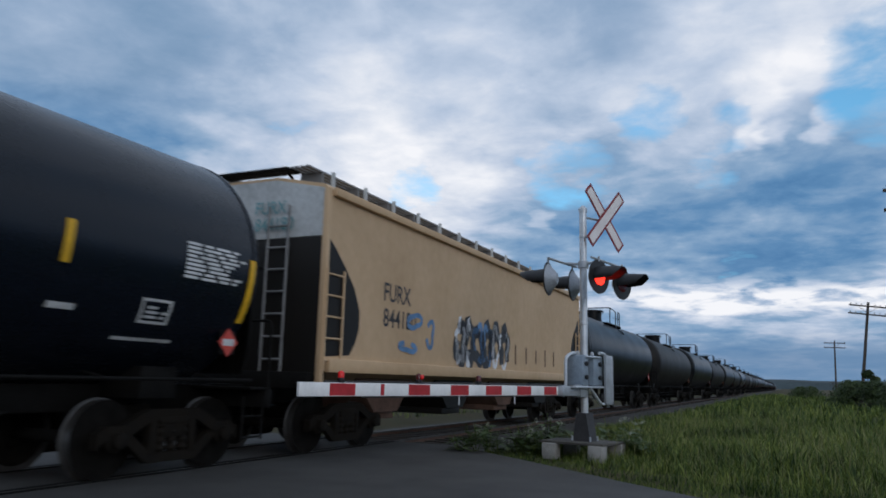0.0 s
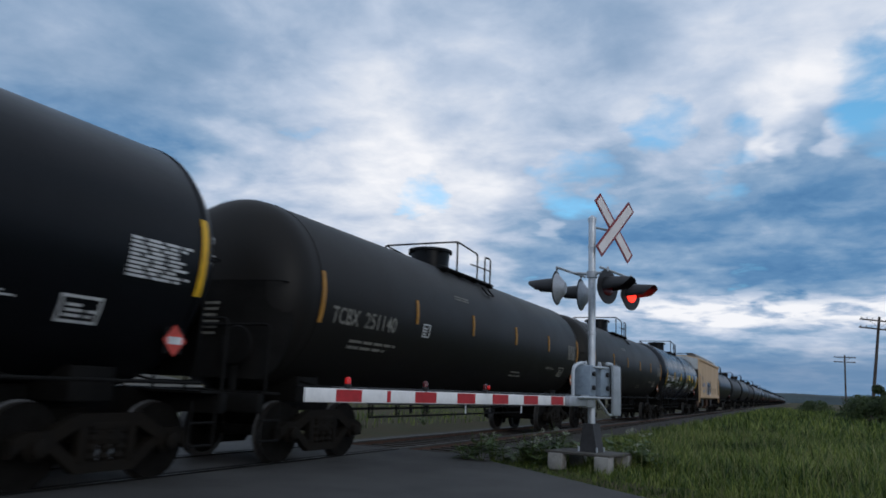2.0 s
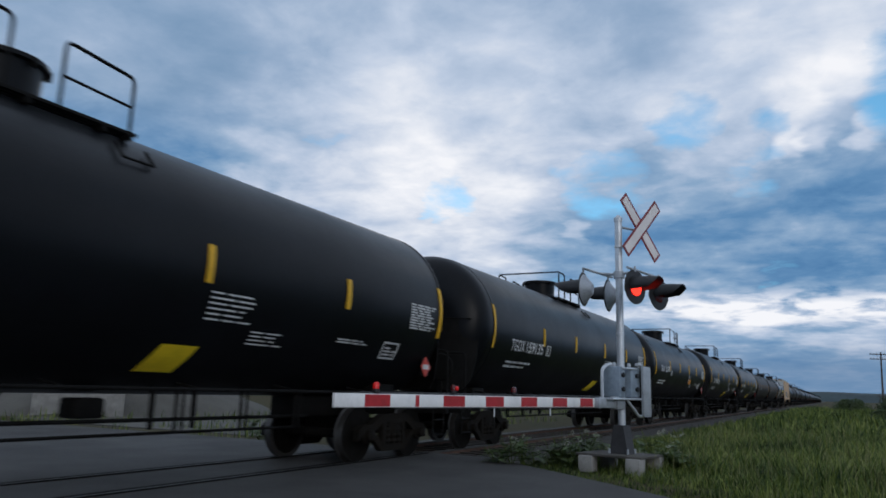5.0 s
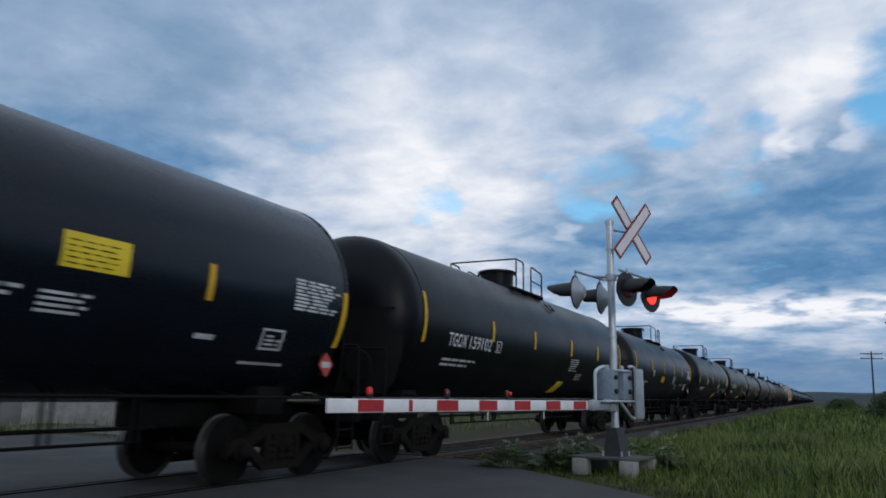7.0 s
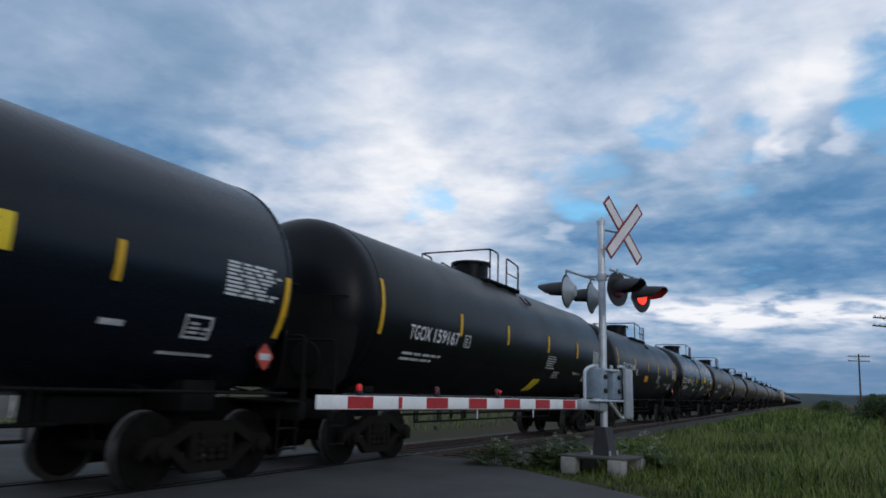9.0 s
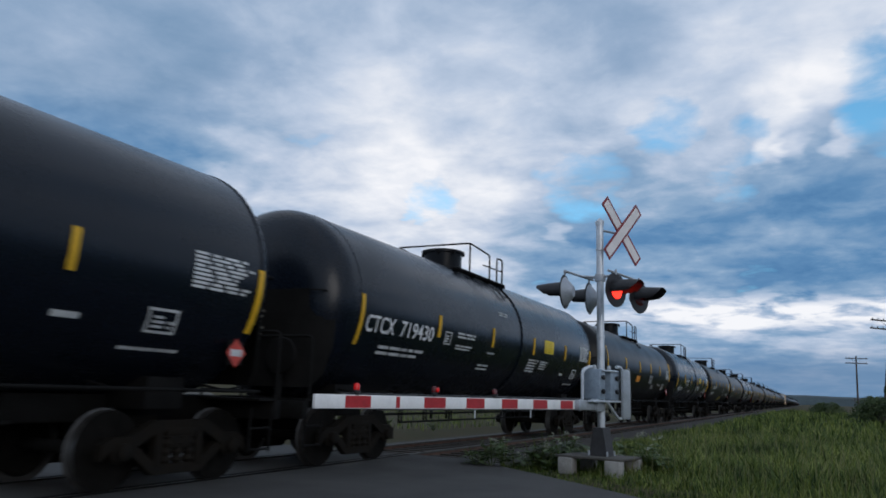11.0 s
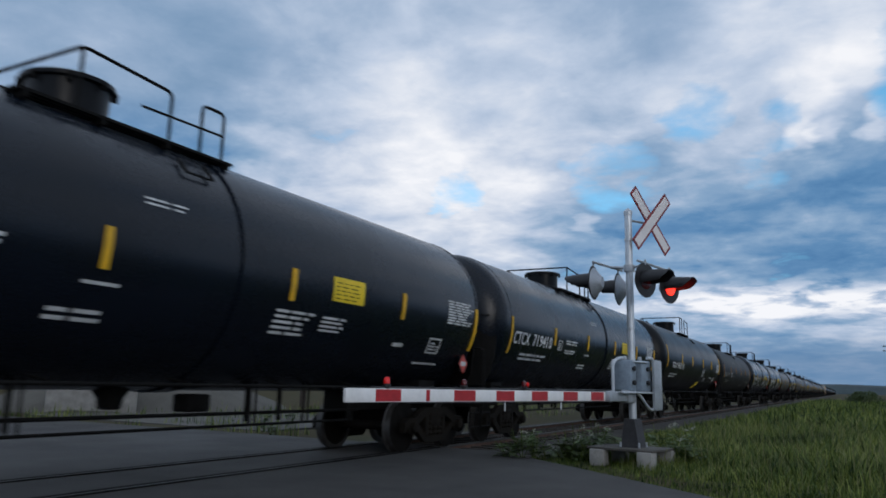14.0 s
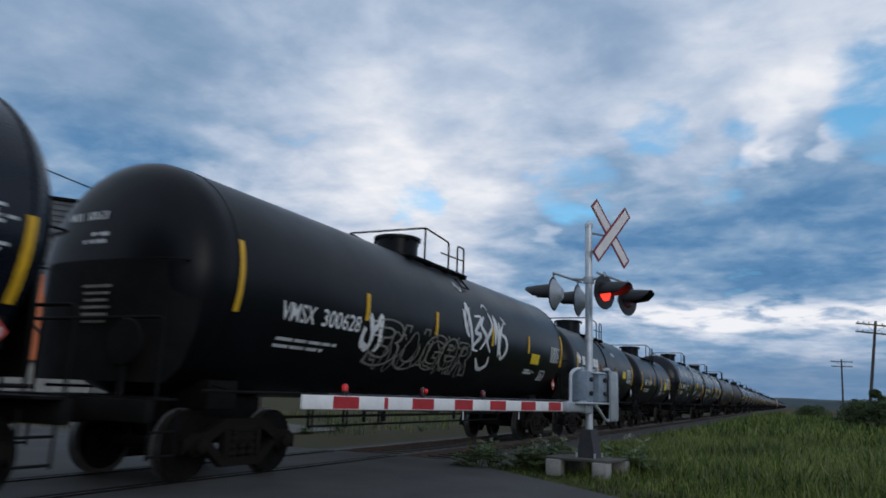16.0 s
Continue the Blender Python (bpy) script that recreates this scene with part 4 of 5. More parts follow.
    part("end_mark", turned_text("844180", 0.78, 0.22, -0.015, 0.15, top - 0.63), "teal_letter", car)

    def flat(y, z):
        return Vector((half + 0.010 + 0.0004 * (y % 1), y, z))
    for k, (a, b, z0, z1) in enumerate([(2.9, 3.5, 2.2, 2.5), (2.6, 3.3, 1.75, 1.95), (3.6, 4.1, 1.9, 2.4)]):
        graffiti(car, flat, a, b, z0, z1, 40 + k, [("spray_blue", 0.05)], 1)
    for k, (a, b) in enumerate([(5.2, 6.2), (6.2, 7.4), (7.4, 8.6)]):
        graffiti(car, flat, a, b, 1.62, 2.55, 50 + k, [("dark_letter", 0.15), ("spray_blue" if k == 1 else "sign_white", 0.07)], 2)
    bm = B()
    for k in range(5):
        box(bm, (half + 0.004, 9.2 + 0.9 * k, 1.95), (0.004, 0.09, 0.5 - 0.06 * (k % 3)))
    part("rust_streak", bm, "rust", car)
    return car


def shift(bm, x, y, z):
    for v in bm.verts:
        v.co = Vector((x, y + v.co.y, z + v.co.z))
    return bm


def turned_text(words, width, height, y, x, z):
    bm = text_mesh(words, height, width, "x")
    for v in bm.verts:
        v.co = Vector((x + v.co.y, y, z + v.co.z))
    return bm


TYPES = {"glossy": glossy_car(), "yellow": plain_car("yellow"), "orange": plain_car("orange"), "amber": plain_car("amber"), "plain": plain_car("plain"), "dull": plain_car("dull"), "old": short_car("old"), "mid": short_car("mid")}

# (kind, place of the rear bar at the clip's start, reporting mark)
CARS = [("glossy", -6.61, "CTCX  719658"), ("dull", -23.54, "CTCX 726341"), ("dull", -41.02, "TCBX  251140"), ("yellow", -58.80, "TGOX 159182"), ("yellow", -76.73, "TGOX 159091"),
        ("amber", -93.5, "TILX  255608"), ("yellow", -111.09, "TGOX 159135"), ("yellow", -128.8, ""), ("orange", -146.3, ""), ("yellow", -164.4, "TGOX 159102"), ("glossy", -181.45, "CTCX  719423"),
        ("orange", -198.1, "TILX  255690"), ("yellow", -216.03, "TGOX 159167"), ("glossy", -233.05, ""), ("orange", -249.8, ""), ("glossy", -267.0, "CTCX  719430"), ("glossy", -283.98, "CTCX  719553"),
        ("dull", -301.69, "TCBX  251096"), ("yellow", -319.52, "TGOX 159155"), ("glossy", -336.66, "CTCX  719410"), ("glossy", -352.96, "CTCX  719490"), ("old", -365.45, "GATX 6874"), ("mid", -378.19, "PROX 16325"),
        ("plain", -395.74, "VMSX  300628"), ("glossy", -413.15, ""), ("yellow", -431.0, "")]
train = []
MADE = {}
for kind, off, words in CARS:
    ob = copy_thing(TYPES[kind], Matrix())
    train.append((ob, off))
    MADE[words] = ob
    if not words:
        continue
    if kind == "glossy":
        mark_car(ob, BIG, words, 0.22, 2.20, 2.5, 0.29)
    elif kind in ("old", "mid"):
        mark_car(ob, SMALL if kind == "old" else MIDDLE, words, 0.75, 2.08, 2.0, 0.28)
    elif kind == "dull":
        mark_car(ob, (1.54, 2.60), words, 0.36, 2.18, 2.1, 0.27, "dim_stencil")
    elif kind in ("orange", "amber"):
        mark_car(ob, (1.55, 2.60), words, 1.15 if kind == "amber" else 0.95, 2.36, 2.05 if kind == "amber" else 2.25, 0.26)
    else:
        mark_car(ob, BIG, words, 1.0 if kind == "plain" else 1.12, 2.20, 2.15, 0.27)
ob = MADE["PROX 16325"]
s = Side(MIDDLE)
bm = B()
for k, w in enumerate((0.34, 0.30, 0.33, 0.31, 0.34, 0.33)):
    s.patch(bm, 0.78 + 0.40 * k, 0.78 + 0.40 * k + w, 2.44, 2.74, 0.008)
part("lettering", bm, "white_letter", ob, "row of bold white blocks")
bm = B()
for y, z0, z1 in ((0.10, 2.62, 2.76), (0.22, 2.48, 2.84), (0.36, 2.48, 2.80), (0.48, 2.60, 2.74)):
    s.patch(bm, y, y + 0.09, z0, z1, 0.008)
part("emblem", bm, "white_letter", ob, "small white emblem")
ob = MADE["VMSX  300628"]
tagged(ob, "black tank car with white outline graffiti")
side = Side(BIG)


def on_side(y, z):
    return side.at(y, z, 0.012)


def outline_word(word, y, z, w, h):
    """Sprayed outline letters: the built-in font's outlines as thin strokes, overlapping and uneven."""
    x = y
    for k, (ch, cw, up, tall) in enumerate(word):
        cu = bpy.data.curves.new("lettering", "FONT")
        cu.body, cu.fill_mode, cu.offset, cu.bevel_depth, cu.bevel_resolution, cu.resolution_u = ch, "NONE", 0.02, 0.017, 0, 4
        o = new("lettering", cu)
        me = bpy.data.meshes.new_from_object(o.evaluated_get(bpy.context.evaluated_depsgraph_get()))
        bpy.data.objects.remove(o)
        bm = B()
        bm.from_mesh(me)
        bpy.data.meshes.remove(me)
        xs, ys = [v.co.x for v in bm.verts], [v.co.y for v in bm.verts]
        for v in bm.verts:
            a, b = (v.co.x - min(xs)) / (max(xs) - min(xs)), (v.co.y - min(ys)) / (max(ys) - min(ys))
            v.co = side.at(x + (a + 0.12 * b) * cw * w, z + up + b * tall * h, 0.010 + 0.2 * v.co.z)
        part("graffiti_letter", bm, "dim_stencil", MADE["VMSX  300628"], "white sprayed outline letter")
        x += cw * w * 0.92


outline_word([("3", 1.15, 0.0, 1.0), ("U", 1.2, -0.02, 0.98), ("G", 1.0, 0.02, 0.86), ("e", 0.85, 0.06, 0.80), ("R", 1.15, -0.02, 0.84)], 3.6, 1.68, 0.93, 0.86)
graffiti(ob, on_side, 3.8, 8.0, 1.66, 2.40, 7, [("dim_stencil", 0.018)], 8)


def brush(points, wide, mat="white_letter"):
    """A fat sprayed stroke through the points (0 to 1 along the piece and up it), swelling and thinning."""
    path = []
    for i in range(len(points) - 1):
        p0, p1, p2, p3 = (Vector(points[max(0, min(len(points) - 1, j))]) for j in (i - 1, i, i + 1, i + 2))
        for k in range(6):
            u = k / 6
            path.append(0.5 * (2 * p1 + (p2 - p0) * u + (2 * p0 - 5 * p1 + 4 * p2 - p3) * u * u + (3 * p1 - p0 - 3 * p2 + p3) * u ** 3))
    path.append(Vector(points[-1]))
    path = [Vector((7.45 + 2.75 * p.x, 2.22 + 1.05 * p.y - 0.10 * p.x)) for p in path]
    bm, strip = B(), []
    for j, p in enumerate(path):
        d = (path[min(len(path) - 1, j + 1)] - path[max(0, j - 1)]).normalized()
        w = wide * (0.35 + 0.65 * math.sin(math.pi * (j + 0.6) / (len(path) + 0.2))) * (0.8 + 0.5 * abs(d.y))
        strip.append([bm.verts.new(on_side(p.x - s * d.y * w, p.y + s * d.x * w)) for s in (-1, 1)])
    for a, b in zip(strip, strip[1:]):
        bm.faces.new((a[0], a[1], b[1], b[0]))
    part("graffiti_stroke", bm, mat, MADE["VMSX  300628"], "fat white sprayed stroke")


for line in ([(0.03, 0.70), (0.08, 1.0), (0.12, 0.6), (0.20, 0.15), (0.26, 0.05)], [(0.0, 0.85), (0.03, 0.5), (0.11, 0.3)],
             [(0.22, 0.78), (0.37, 0.80), (0.23, 0.45), (0.35, 0.40), (0.20, 0.10), (0.33, 0.05)], [(0.44, 0.85), (0.36, 0.62), (0.48, 0.40), (0.37, 0.10)],
             [(0.55, 0.98), (0.62, 0.70), (0.50, 0.35), (0.61, 0.10)], [(0.67, 0.98), (0.69, 0.65), (0.70, 0.30)], [(0.70, 0.92), (0.76, 0.5), (0.81, 0.05)], [(0.79, 0.85), (0.80, 0.5), (0.83, 0.1)],
             [(0.92, 0.88), (0.83, 0.62), (0.96, 0.50), (1.0, 0.25), (0.90, 0.02), (0.85, 0.20)], [(0.33, -0.10), (0.48, -0.30), (0.62, -0.20), (0.60, 0.0)]):
    brush(line, 0.055)
for line in ([(0.0, 1.32), (0.05, 1.44), (0.09, 1.28), (0.15, 1.40)], [(0.42, 1.04), (0.50, 1.14), (0.56, 1.02)], [(0.04, 0.36), (0.10, 0.75), (0.15, 0.95)], [(0.86, 1.0), (0.98, 0.86)]):
    brush(line, 0.028, "stencil")
graffiti(ob, on_side, 3.3, 3.9, 1.9, 2.5, 9, [("white_letter", 0.06)], 2)
hopper = hopper_car()
train.append((hopper, 9.6))
place = 9.6 + 17.9
rnd = random.Random(12)
for k in range(36):
    kind = rnd.choice(("glossy", "yellow", "dull", "orange", "yellow"))
    far_car = copy_thing(TYPES[kind], Matrix())
    for o in list(far_car.children_recursive):
        if o.name.split(".")[0] in ("stencil_text", "data_panel", "test_mark", "label_text", "warning_label", "reflector_bar"):
            bpy.data.objects.remove(o)
    train.append((far_car, place))
    place += 16.6 if kind == "glossy" else 17.6
for ob in TYPES.values():
    for o in (*ob.children_recursive, ob):
        bpy.data.objects.remove(o)

# ---- crossing signal ----
MAST = Vector((-3.26, 13.2, 0))
ALONG = Vector((0.19, 0.98, 0)).normalized()   # the gate arm's line, away from its tip
OUT = Vector((0.98, -0.19, 0)).normalized()    # towards the near approach of the road
FACE = Vector((0.92, -0.39, 0)).normalized()   # the way the lamps face
TURN = Matrix.Rotation(-math.atan2(ALONG.x, ALONG.y), 4, "Z")

signal = thing("crossing_signal", "galvanised crossing mast with crossbuck and flashing lamps", "crossing signal", at=Matrix.Translation(MAST) @ TURN)
# own axes: y along the arm's line, x towards the near approach
bm = B()
rod(bm, (0, 0, 0.62), (0, 0, 4.41), 0.066, 24)
spun(bm, [(4.39, 0.075), (4.46, 0.08), (4.49, 0.05), (4.52, 0.02)], (0, 0, 0), 20, "z")
for z in (3.90, 2.30):
    spun(bm, [(z, 0.070), (z + 0.005, 0.076), (z + 0.05, 0.076), (z + 0.055, 0.070)], (0, 0, 0), 20, "z")
part("mast", bm, "aluminium", signal, "round galvanised mast")
bm = B()
prism(bm, [(-0.17, 0.25), (0.17, 0.25), (0.09, 0.74), (-0.09, 0.74)], -0.15, 0.15, "y")
part("base_cone", bm, "base_grey", signal, "dark tapered junction base")
bm = B()
for sx in (-1, 1):
    for sy in (-1, 1):
        rod(bm, (sx * 0.17, sy * 0.15, 0.26), (sx * 0.17, sy * 0.15, 0.34), 0.02, 8)
part("anchor_bolt", bm, "galvanised", signal)


def crossbuck():
    c = Vector((0.24, 0.44, 4.33))
    m = part("bracket", pipe(B(), [(0, 0, 4.30), (0.14, 0.40, 4.30)], 0.022), "galvanised", signal)
    for sgn in (-1, 1):
        t = Matrix.Translation(c) @ Matrix.Rotation(radians(-12), 4, "Z") @ Matrix.Translation((0.016 * (sgn + 1), 0, 0)) @ Matrix.Rotation(sgn * radians(45), 4, "X")
        bm = B()
        box(bm, (0, 0, 0), (0.014, 1.46, 0.25), 0.0, None)
        bm.transform(t)
        blade = part("crossbuck_blade", bm, "buck_red", signal, "white blade with a red border")
        bm = B()
        box(bm, (0, 0, 0), (0.020, 1.37, 0.170), 0.0, None)
        bm.transform(t)
        part("blade_face", bm, "buck_white", blade)


crossbuck()
GLOW = []


def lamp(at, face, lit):
    """A flashing lamp: round backboard, lens, hood, rear housing; its glowing insert slides behind the lens when dark."""
    rot = face.to_track_quat("X", "Z").to_matrix().to_4x4()
    m = Matrix.Translation(at) @ rot
    bm = spun(B(), [(-0.012, 0.02), (-0.012, 0.295), (-0.004, 0.305), (0.004, 0.295), (0.004, 0.165), (0.0, 0.16)], (0, 0, 0), 32, "x")
    bm.transform(m)
    board = part("backboard", bm, "lamp_black", signal, "round black lamp backboard")
    bm = spun(B(), [(-0.17, 0.05), (-0.165, 0.10), (-0.10, 0.17), (-0.03, 0.255), (-0.014, 0.268)], (0, 0, 0), 28, "x")
    bm.transform(m)
    part("rear_cover", bm, "lamp_back", board, "pale grey dished rear cover")
    bm = spun(B(), [(-0.002, 0.02), (0.004, 0.16), (0.010, 0.16), (0.022, 0.11), (0.026, 0.02)], (0, 0, 0), 28, "x")
    bm.transform(m)
    part("lens", bm, "red_lens", board, "dark red lens")
    bm = B()
    n, rings = 24, []
    for x, r in ((0.0, 0.172), (0.14, 0.168), (0.32, 0.152), (0.50, 0.132)):
        row = []
        for k in range(n + 1):
            a = radians(-18 + 216 * k / n)
            d = x * (0.62 + 0.38 * max(0.0, min(1.0, 0.5 + math.sin(a))))
            row.append((bm.verts.new((d, r * math.cos(a), r * math.sin(a))), bm.verts.new((d, (r + 0.008) * math.cos(a), (r + 0.008) * math.sin(a)))))
        rings.append(row)
    for p, q in zip(rings, rings[1:]):
        for k in range(n):
            for i in (0, 1):
                bm.faces.new((p[k][i], p[k + 1][i], q[k + 1][i], q[k][i]))
    for k in range(n):
        bm.faces.new((rings[-1][k][0], rings[-1][k + 1][0], rings[-1][k + 1][1], rings[-1][k][1]))
    bm.transform(m)
    part("hood", bm, "lamp_black", board, "black visor hood")
    bm = B()
    pipe(bm, [Vector(at) + Vector((0, 0, 0.27)), Vector(at) + Vector((0, 0, 0.36))], 0.02)
    part("hanger", bm, "galvanised", board)
    if lit:
        bm = spun(B(), [(0.0, 0.02), (0.0, 0.157), (0.004, 0.157), (0.018, 0.11), (0.023, 0.02)], (0, 0, 0), 28, "x")
        g = part("lamp_insert", bm, "red_glow", signal, "glowing red lamp insert")
        GLOW.append((g, m, lit))


inv = TURN.inverted()
face_local = (inv @ FACE).normalized()
for x, dy, tag in ((0.46, -0.35, "near"), (0.46, 0.70, "far"), (-0.40, -0.62, None), (-0.40, 0.37, None)):
    lamp(Vector((x, dy, 3.11 if x > 0 else 3.09)), face_local if x > 0 else Vector((-0.985, -0.17, 0)), tag)
bm = B()
for sgn, a, b in ((-1, -0.70, 0.46), (1, -0.44, 0.80)):
    pipe(bm, [(sgn * 0.36, a, 3.45), (sgn * 0.36, b, 3.45)], 0.024)
    pipe(bm, [(0, 0, 3.41), (sgn * 0.36, 0, 3.45)], 0.026)
spun(bm, [(3.34, 0.07), (3.34, 0.10), (3.46, 0.10), (3.46, 0.07)], (0, 0, 0), 20, "z")
part("lamp_crossarm", bm, "galvanised", signal, "pipe crossarm for the lamps")

bm = B()
box(bm, (-0.04, -0.20, 1.48), (0.34, 0.24, 0.54), 0.04)
box(bm, (-0.06, 0.34, 1.48), (0.38, 0.42, 0.54), 0.04)
gear = part("gate_mechanism", bm, "box_blue", signal, "grey-blue gate mechanism housing")
for y in (-0.24, 0.34):
    for z in (1.36, 1.60):
        part("bolt", spun(B(), [(0.11, 0.03), (0.15, 0.045), (0.17, 0.04), (0.18, 0.01)], (0.01, y, z), 12, "x"), "lamp_black", gear)
for y, z in ((-0.22, 1.76), (0.02, 1.78), (0.38, 1.77)):
    part("cap", spun(B(), [(z - 0.03, 0.035), (z + 0.02, 0.04), (z + 0.05, 0.03), (z + 0.06, 0.01)], (-0.02, y, 0), 10, "z"), "galvanised", gear)
bm = B()
box(bm, (0.12, -0.10, 1.19), (0.14, 1.25, 0.035), 0.01)
box(bm, (0.12, 0.05, 1.72), (0.10, 0.55, 0.03), 0.01)
pipe(bm, [(-0.12, -0.50, 1.20), (-0.12, -0.50, 1.70), (-0.08, -0.34, 1.78), (-0.05, -0.2, 1.78)], 0.03)
pipe(bm, [(0.16, 0.30, 1.80), (0.16, 0.50, 1.80), (0.16, 0.56, 1.72), (0.16, 0.56, 1.20)], 0.03)
pipe(bm, [(0.16, -0.10, 1.17), (0.16, 0.38, 0.88), (0.16, 0.60, 0.90)], 0.025)
part("support_frame", bm, "aluminium", gear, "pale bent pipe frame")
bm = B()
box(bm, (0.20, 0.62, 1.33), (0.06, 0.34, 0.90), 0.05)
part("counterweight", bm, "galvanised", gear, "grey counterweight plate")
bm = B()
box(bm, (0.02, -0.62, 1.12), (0.10, 0.75, 0.17), 0.02)
box(bm, (0.02, -0.20, 1.12), (0.16, 0.30, 0.22), 0.03)
part("arm_bracket", bm, "galvanised", gear)

slab = tagged(new("base_slab", mesh_of("base_slab", box(B(), MAST + Vector((-0.05, 0, 0.235)), (1.20, 0.95, 0.04), 0.008, TURN), "slab_grey")), "weathered slab under the crossing mast", "slab")
for k, (x, y) in enumerate([(0.42, -0.42), (-0.45, -0.42), (0.42, 0.40), (-0.45, 0.40)]):
    p = MAST + TURN @ Vector((x, y, 0.08))
    b = tagged(new("concrete_block", mesh_of("concrete_block", box(B(), p, (0.26, 0.24, 0.28), 0.02, TURN @ Matrix.Rotation(0.05 * k, 4, "Z")), "concrete")), "chipped concrete block carrying the mast slab", "block", "blocks under the mast slab")

arm = thing("gate_arm", "lowered gate arm with red and white stripes", "gate arm", at=Matrix.Translation((-3.3, 13.2, 1.12)) @ TURN)
STRIPES = [(6.87, 6.43, 0), (6.43, 6.02, 1), (6.02, 5.575, 0), (5.575, 5.51, 1), (5.51, 5.04, 0), (5.04, 4.6, 1), (4.6, 4.13, 0), (4.13, 3.7, 1), (3.7, 3.25, 0), (3.25, 2.82, 1), (2.82, 2.36, 0), (2.36, 1.92, 1), (1.92, 1.48, 0), (1.48, 1.05, 1), (1.05, 0.55, 0)]
bm = B()
box(bm, (0, -3.72, 0), (0.040, 6.32, 0.150), 0.006)
part("arm_board", bm, "arm_white", arm, "white fibreglass arm")
for a, b, red in STRIPES:
    if red:
        bm = B()
        for sx in (-1, 1):
            box(bm, (sx * 0.021, -(a + b) / 2, 0), (0.004, abs(a - b), 0.132))
        part("red_stripe", bm, "sign_red", arm, "red reflective stripe")
bm = B()
pipe(bm, [(0.0, -6.5, 0.085), (0.0, -0.8, 0.10)], 0.010, 6)
pipe(bm, [(0.0, -5.9, -0.085), (0.0, -0.9, -0.085)], 0.008, 6)
part("wire", bm, "lamp_black", arm)
for y, tag in ((6.24, "on"), (4.82, "near"), (3.42, "far")):
    bm = B()
    spun(bm, [(0.075, 0.035), (0.10, 0.035), (0.105, 0.045), (0.125, 0.045), (0.13, 0.03)], (0, -y, 0), 14, "z")
    base = part("arm_lamp", bm, "lamp_black", arm, "small red lamp on the arm")
    bm = spun(B(), [(0.13, 0.036), (0.18, 0.038), (0.20, 0.025), (0.205, 0.01)], (0, -y, 0), 14, "z")
    part("lens", bm, "red_small" if tag == "on" else "red_lens", base)
    if tag != "on":
        bm = spun(B(), [(0.0, 0.01), (0.012, 0.026), (0.03, 0.03), (0.045, 0.01)], (0, 0, 0), 12, "x")
        g = part("lamp_insert", bm, "red_small", arm)
        GLOW.append((g, Matrix.Translation((0.020, -y, 0.160)), tag))
for y in (2.4, 3.9):
    bm = B()
    pipe(bm, [(0.0, -y, -0.07), (0.0, -y, -0.20)], 0.010, 6)
    part("hanging_rod", bm, "aluminium", arm)
bm = B()
rod(bm, (0, -0.75, -0.10), (0, -0.75, 0.1), 0.02)
part("arm_pin", bm, "galvanised", arm)

NEAR_LIT = [(-0.3, 0.4), (1.05, 1.65), (2.3, 2.9), (3.55, 4.1), (4.75, 5.35), (5.95, 6.5), (7.12, 7.57), (8.3, 8.85), (9.5, 10.1), (10.7, 11.2), (11.8, 12.4), (13.0, 13.4), (14.2, 14.75), (15.42, 16.6)]
FAR_LIT = [(0.4, 1.05), (1.65, 2.3), (2.9, 3.45), (4.1, 4.75), (5.35, 5.95), (6.5, 7.12), (7.57, 8.3), (8.85, 9.5), (10.1, 10.7), (11.2, 11.8), (12.4, 13.0), (13.4, 14.2), (14.75, 15.42)]


def flash(ob, m, spans):
    on, off = m @ Matrix.Translation((0.014, 0, 0)), m @ Matrix.Translation((-0.035, 0, 0))
    rows = [(0.0, on if any(a <= 0 < b for a, b in spans) else off)]
    for a, b in spans:
        if a > 0:
            rows += [(a - 0.034, off), (a, on)]
        if b < 16:
            rows += [(b - 0.034, on), (b, off)]
    rows = sorted(rows, key=lambda r: r[0])
    rows.append((16.0, rows[-1][1]))
    walk(ob, rows)


# ---- telegraph line, hills, far side ----


def telegraph_pole(x, y, lean, height=8.6):
    p = thing("telegraph_pole", "leaning weathered telegraph pole with two crossarms", "pole", "telegraph line beside the track", at=pose(x, y, -0.15, lean[0], lean[1], 0))
    part("pole_shaft", rod(B(), (0, 0, -0.3), (0, 0, height), 0.15, 12, 0.10), "pole_wood", p)
    for z in (height - 0.35, height - 1.05):
        bm = box(B(), (0, -0.12, z), (2.9, 0.10, 0.12), 0.01)
        a = part("crossarm", bm, "pole_wood", p)
        for x2 in (-1.3, -0.9, -0.5, 0.5, 0.9, 1.3):
            bm = spun(B(), [(z + 0.06, 0.02), (z + 0.10, 0.02), (z + 0.11, 0.045), (z + 0.16, 0.05), (z + 0.20, 0.03)], (x2, -0.12, 0), 8, "z")
            part("insulator", bm, "insulator", a)
    bm = B()
    for sx in (-1, 1):
        rod(bm, (0, -0.14, height - 0.95), (sx * 0.7, -0.14, height - 0.42), 0.015, 6)
    part("brace", bm, "rust", p)


telegraph_pole(4.75, 29.0, (0, 1.0), 8.6)
telegraph_pole(5.75, 72.0, (0, 7.0), 8.9)
telegraph_pole(6.9, 126.0, (0, 1.5), 8.7)
telegraph_pole(21.0, 400.0, (0, -2), 5.2)
telegraph_pole(24.5, 430.0, (0, 2), 5.2)

